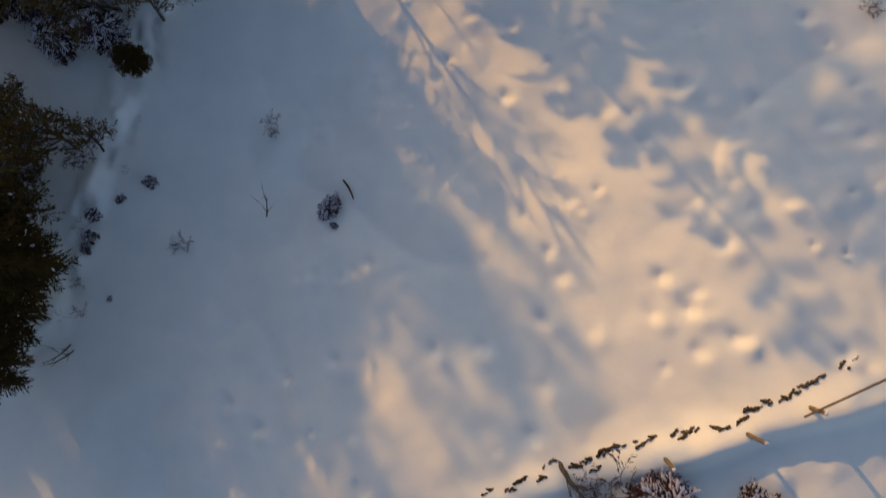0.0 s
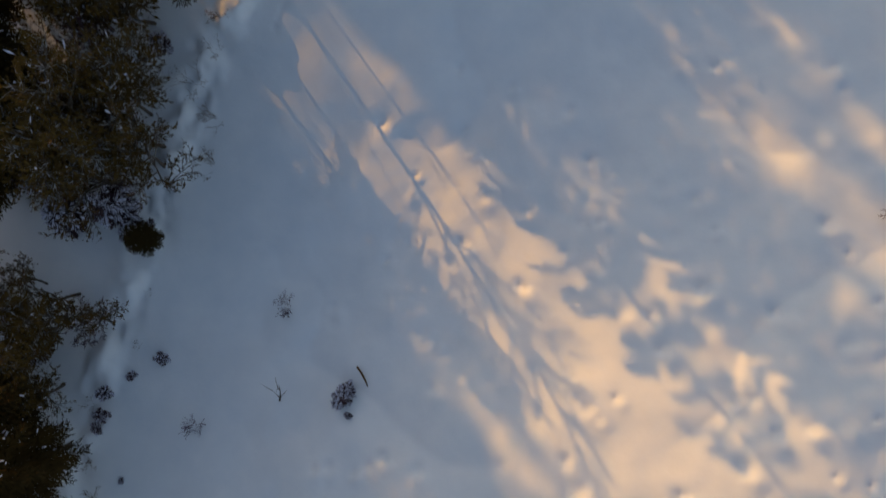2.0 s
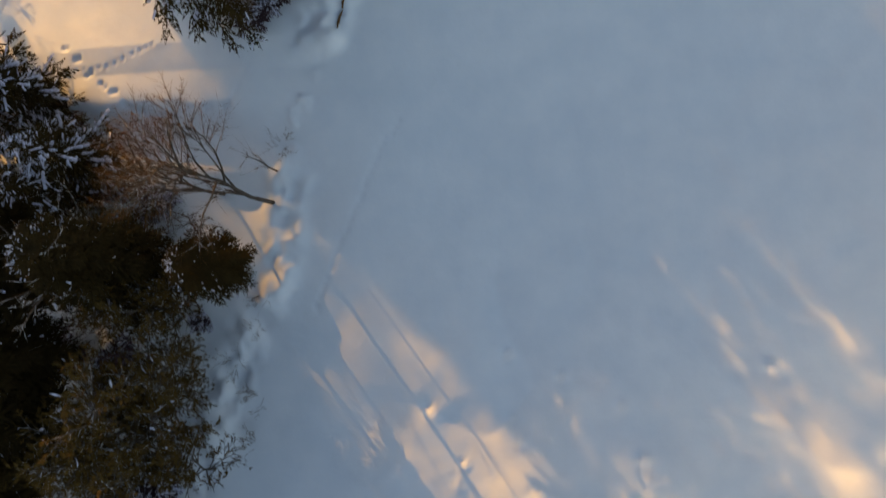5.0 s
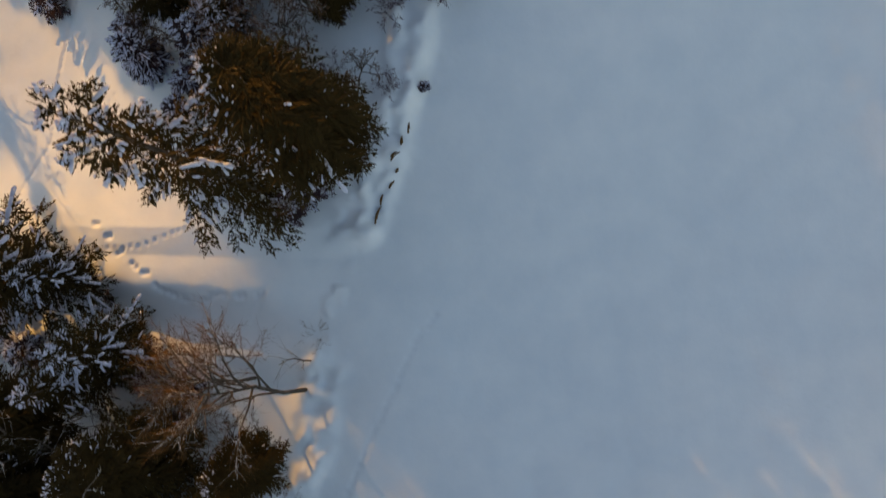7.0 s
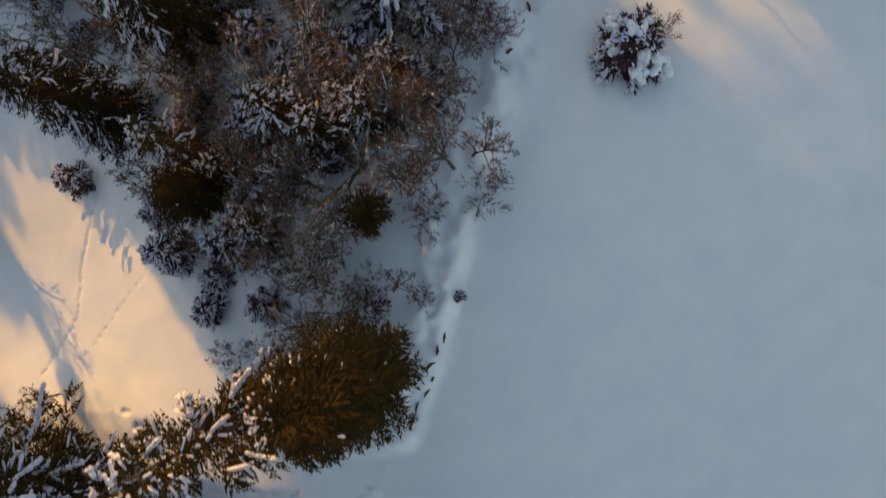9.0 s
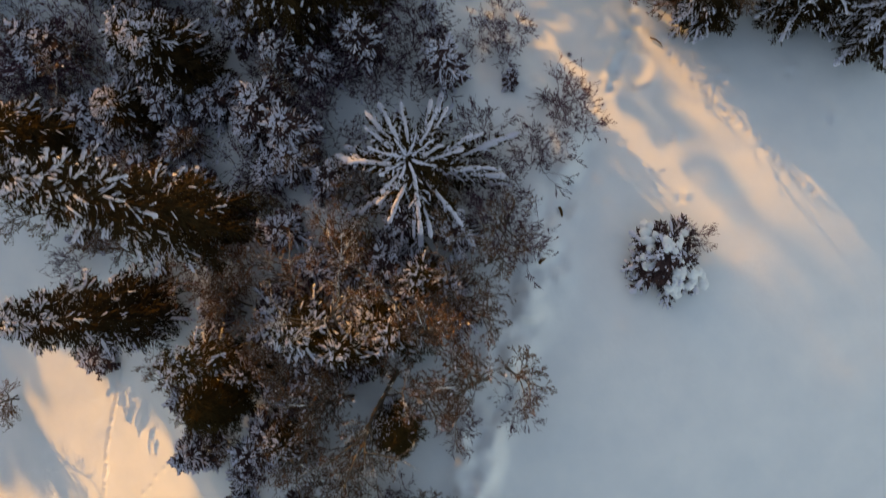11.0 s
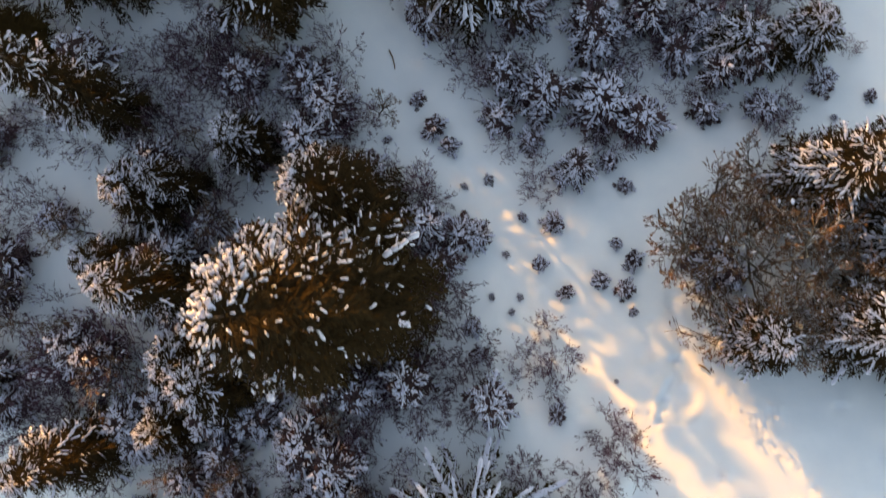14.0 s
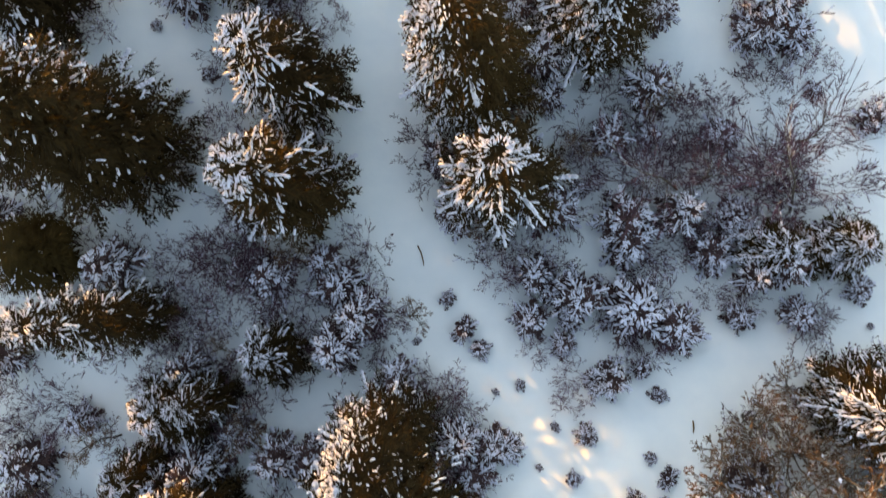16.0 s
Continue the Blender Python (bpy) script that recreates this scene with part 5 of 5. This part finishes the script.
me.vertices.add(len(co))
me.vertices.foreach_set("co", co.ravel())
me.loops.add(tri.size)
me.loops.foreach_set("vertex_index", tri.ravel())
me.polygons.add(len(tri))
me.polygons.foreach_set("loop_start", np.arange(0, tri.size, 3))
me.polygons.foreach_set("material_index", slot)
me.materials.append(BARK), me.materials.append(NEEDLE_FAR)
me.update(calc_edges=True)
tagged(new("far_woods", me), "unseen woods of spruce and pine, added to shade the snow", "woods", kind="stuff")

# ---- the field's edge: stones, fence, dead wood ----
def build_stone(seed):
    rnd = random.Random(seed)
    sh = Shape()
    for q in range(3):
        sh.lump(V(0.24 * (q - 1), rnd.uniform(-0.08, 0.08), rnd.uniform(-0.05, 0.02)), rnd.uniform(0.10, 0.19), 0.7, rnd, 7, 5)
    return new("field_stone", sh.mesh("field_stone", ROCK, False))


stones = [build_stone(k) for k in (1, 2, 3)]
pick = random.Random(4)
n_stone = 0
# where the wall shows: x, y, stretch along it, number of stones
for wx, wy, span, n in ((-0.9, -7.45, 0.3, 2), (-0.1, -7.2, 0.3, 3), (0.3, -6.9, 0.4, 4), (0.95, -6.75, 0.3, 3), (1.2, -6.35, 0.5, 3), (2.3, -6.15, 0.8, 5), (2.75, -6.35, 0.4, 3), (3.25, -5.65, 0.9, 6),
                        (4.1, -5.35, 0.3, 3), (4.5, -5.2, 0.3, 3), (5.2, -4.95, 0.2, 2), (5.65, -4.85, 0.6, 6), (6.6, -4.6, 0.5, 4), (7.25, -4.4, 0.3, 3), (7.6, -4.0, 0.5, 5), (8.1, -3.75, 0.3, 2), (8.7, -3.5, 0.6, 5),
                        (9.2, -3.1, 0.25, 3), (9.6, -2.95, 0.4, 3), (10.6, -2.4, 0.6, 3)):
    for k in range(n):
        f = (k + 0.5) / n - 0.5
        x, y = wx + 0.93 * span * f + pick.uniform(-0.04, 0.04), wy + 0.37 * span * f + pick.uniform(-0.09, 0.09)
        big = pick.uniform(0.35, 0.85) * (1.3 if 2 < wx < 3.5 else 1.0)
        m = pose(x, y, at(x, y, -0.02), pick.uniform(-20, 20), pick.uniform(-20, 20), 22 + pick.uniform(-30, 30)) @ Matrix.Diagonal((0.62 * big, 0.5 * big, 0.6, 1))
        ob = stones[n_stone] if n_stone < 3 else copy_thing(stones[n_stone % 3], m)
        ob.matrix_basis = m
        n_stone += 1
        tagged(ob, "dark field stone of an old wall showing through the snow", "stone", "stones of the snowed-in wall")


def fence_post(x, y, h, lean_x, lean_y):
    root = new("fence_post")
    root.matrix_basis = pose(x, y, at(x, y, 0.1), 0, 0, 0)
    sh = Shape()
    top = V(lean_x, lean_y, h)
    sh.tube([V(0, 0, -0.3), top * 0.5, top], [0.075, 0.07, 0.065], 10)
    post = part("post", sh, WOOD, root, "weathered round post")
    cap = Shape()
    cap.lump(top + V(0, 0, 0.02), 0.07, 0.5, random.Random(2), 8, 4)
    part("snow", cap, CAP, post, "cap of snow")
    return tagged(root, "short weathered wooden fence post leaning in the snow", "fence post", "posts of the field fence")


fence_post(4.88, -5.7, 1.3, 0.04, -0.03)
fence_post(7.36, -4.74, 1.35, 0.22, -0.02)
fence_post(9.25, -3.8, 1.2, 0.05, 0.02)
rail = new("fence_rail")
rail.matrix_basis = pose(8.75, -3.95, at(8.75, -3.95) + 1.0)
sh = Shape()
sh.tube([V(0, 0, 0), V(1.4, 0.75, 0.05), V(3.2, 1.7, 0.02)], [0.035, 0.04, 0.045], 8)
part("pole", sh, WOOD, rail)
tagged(rail, "long weathered wooden rail resting on the fence posts", "fence rail")
fence_post(12.0, -2.7, 1.1, 0.0, 0.0)

dead = Kind([lambda: build_bare("dead_tree", 66, 3.2, 0.9, (9, 6), TWIG_RIME, 1, 0.8, 0.008, 0.11, -0.95)], 3.2, 1.6, "dead broken tree leaning over the stone wall", "tree", "")
dead(1.45, -6.0, 2.8, 1.6, 0)
twig_shrub(3.6, -7.0, 1.6, 1.5)
twig_shrub(2.6, -7.6, 1.4, 1.2)
young_spruce(5.0, -7.1, 1.8, 1.2)
young_spruce(4.1, -7.7, 1.8, 1.1)
sapling(7.6, -6.7, 0.8, 0.6)
sapling(8.4, -7.2, 0.7, 0.5)
twig_shrub(12.7, 10.3, 0.5, 0.4)

# ---- single plants and sticks in the open snow ----
stem = Kind([lambda: build_bare("dead_sapling", 67, 2.0, 0.9, (8,), TWIG_DARK, 1, 0.6, 0.016, 0.042, 1.35)], 2.0, 0.5, "thin dead stem standing alone in the snow", "stem", "dead stems in the field")
stem(-10.8, 2.2, 2.0, 0.5, 0)
snowy_shrub(-10.75, 6.3, 0.8, 0.42)
stem(-19.2, -3.4, 1.6, 0.5, -60, tilt=55)
stem(-19.0, -3.6, 1.3, 0.5, -80, tilt=62)
young_spruce(-7.95, 2.55, 0.8, 0.5, label="low conifer clump covered with frost in open snow")
young_spruce(-7.75, 2.95, 0.9, 0.45, label="low conifer clump covered with frost in open snow")
sapling(-7.6, 1.95, 0.35, 0.2)


def stick(x, y, length, turn, radius=0.03, rise=0.05):
    sh = Shape()
    sh.tube([V(0, 0, 0), V(length * 0.35, 0.06 * length, rise), V(length * 0.7, 0.04 * length, rise), V(length, -0.04 * length, 0)], [radius, radius * 1.1, radius * 0.9, radius * 0.4], 7)
    ob = new("stick", sh.mesh("stick", TWIG_DARK))
    ob.matrix_basis = pose(x, y, at(x, y, -0.07), 0, 0, turn)
    return tagged(ob, "dark fallen stick lying half buried in snow", "stick", "sticks in the snow")


stick(-7.4, 3.9, 1.0, -58, 0.04, 0.12)
stick(-15.95, 67.6, 1.1, -72, 0.03)
stick(-3.95, 60.3, 0.9, -95, 0.03)
stick(-6.25, 46.8, 0.45, -75, 0.05)
stick(-7.0, 44.6, 0.3, 40, 0.06)
stick(-2.6, 53.9, 0.6, -35, 0.03)
edge = random.Random(6)
# dark roots and stones where the drift over the old shore wall has cracked open
for x0, y0, x1, y1 in ((-9.2, 33.4, -9.12, 34.07), (-9.45, 32.92, -9.44, 33.28), (-9.85, 32.3, -9.5, 32.66), (-9.66, 31.85, -9.6, 32.05), (-9.93, 31.24, -9.74, 31.56), (-10.3, 30.6, -10.13, 31.06), (-10.5, 29.83, -10.3, 30.6)):
    long, turn = math.hypot(x1 - x0, y1 - y0), math.degrees(math.atan2(y1 - y0, x1 - x0))
    stick(x0, y0, long, turn, 0.035, 0.04)
    stick(x0 + 0.03, y0 + 0.25 * long, long * 0.6, turn + edge.uniform(-12, 12), 0.045, 0.03)


def laden_bush(x, y):
    rnd = random.Random(9)
    root = build_spruce(44, 1.5, 1.5, 8, 8, 5, 0.5, NEEDLE_YOUNG, droop=0.2, cap=0.75, side=0.75, uneven=0.5, spine=0.4, long=0.7)
    root.name = "snowy_bush"
    root.matrix_basis = pose(x, y, at(x, y), 0, 0, 8) @ Matrix.Diagonal((0.98, 1.15, 1.0, 1))
    white = Shape()
    # each cluster: where it lies, its half length and width, its turn
    for cx, cy, n, long, wide, turn in ((-0.62, 0.35, 10, 0.6, 0.22, 1.35), (0.35, 0.55, 9, 0.55, 0.25, 0.25), (0.45, 0.0, 10, 0.7, 0.2, -0.8), (0.1, -1.0, 13, 0.6, 0.32, 0.3),
                                        (1.05, -0.8, 8, 0.25, 0.25, 0.0), (0.3, -0.62, 8, 0.3, 0.2, 1.2), (-0.6, 1.0, 5, 0.2, 0.2, 0.0)):
        for _ in range(n):
            u, w = long * rnd.uniform(-1, 1), wide * rnd.uniform(-1, 1)
            x, y = cx + u * math.cos(turn) - w * math.sin(turn), cy + u * math.sin(turn) + w * math.cos(turn)
            white.lump(V(x, y, 1.5 - 0.55 * math.hypot(x, y) + rnd.uniform(-0.1, 0.1)), rnd.uniform(0.10, 0.21), 0.75, rnd, 8, 5)
    tagged(part("snow_load", white, PILLOW, root, "thick lumps of snow"), kind="stuff")
    return tagged(root, "bushy conifer loaded with thick lumps of snow", "bush")


laden_bush(-2.3, 44.9)
twig_shrub(-1.1, 45.7, 1.2, 0.6)
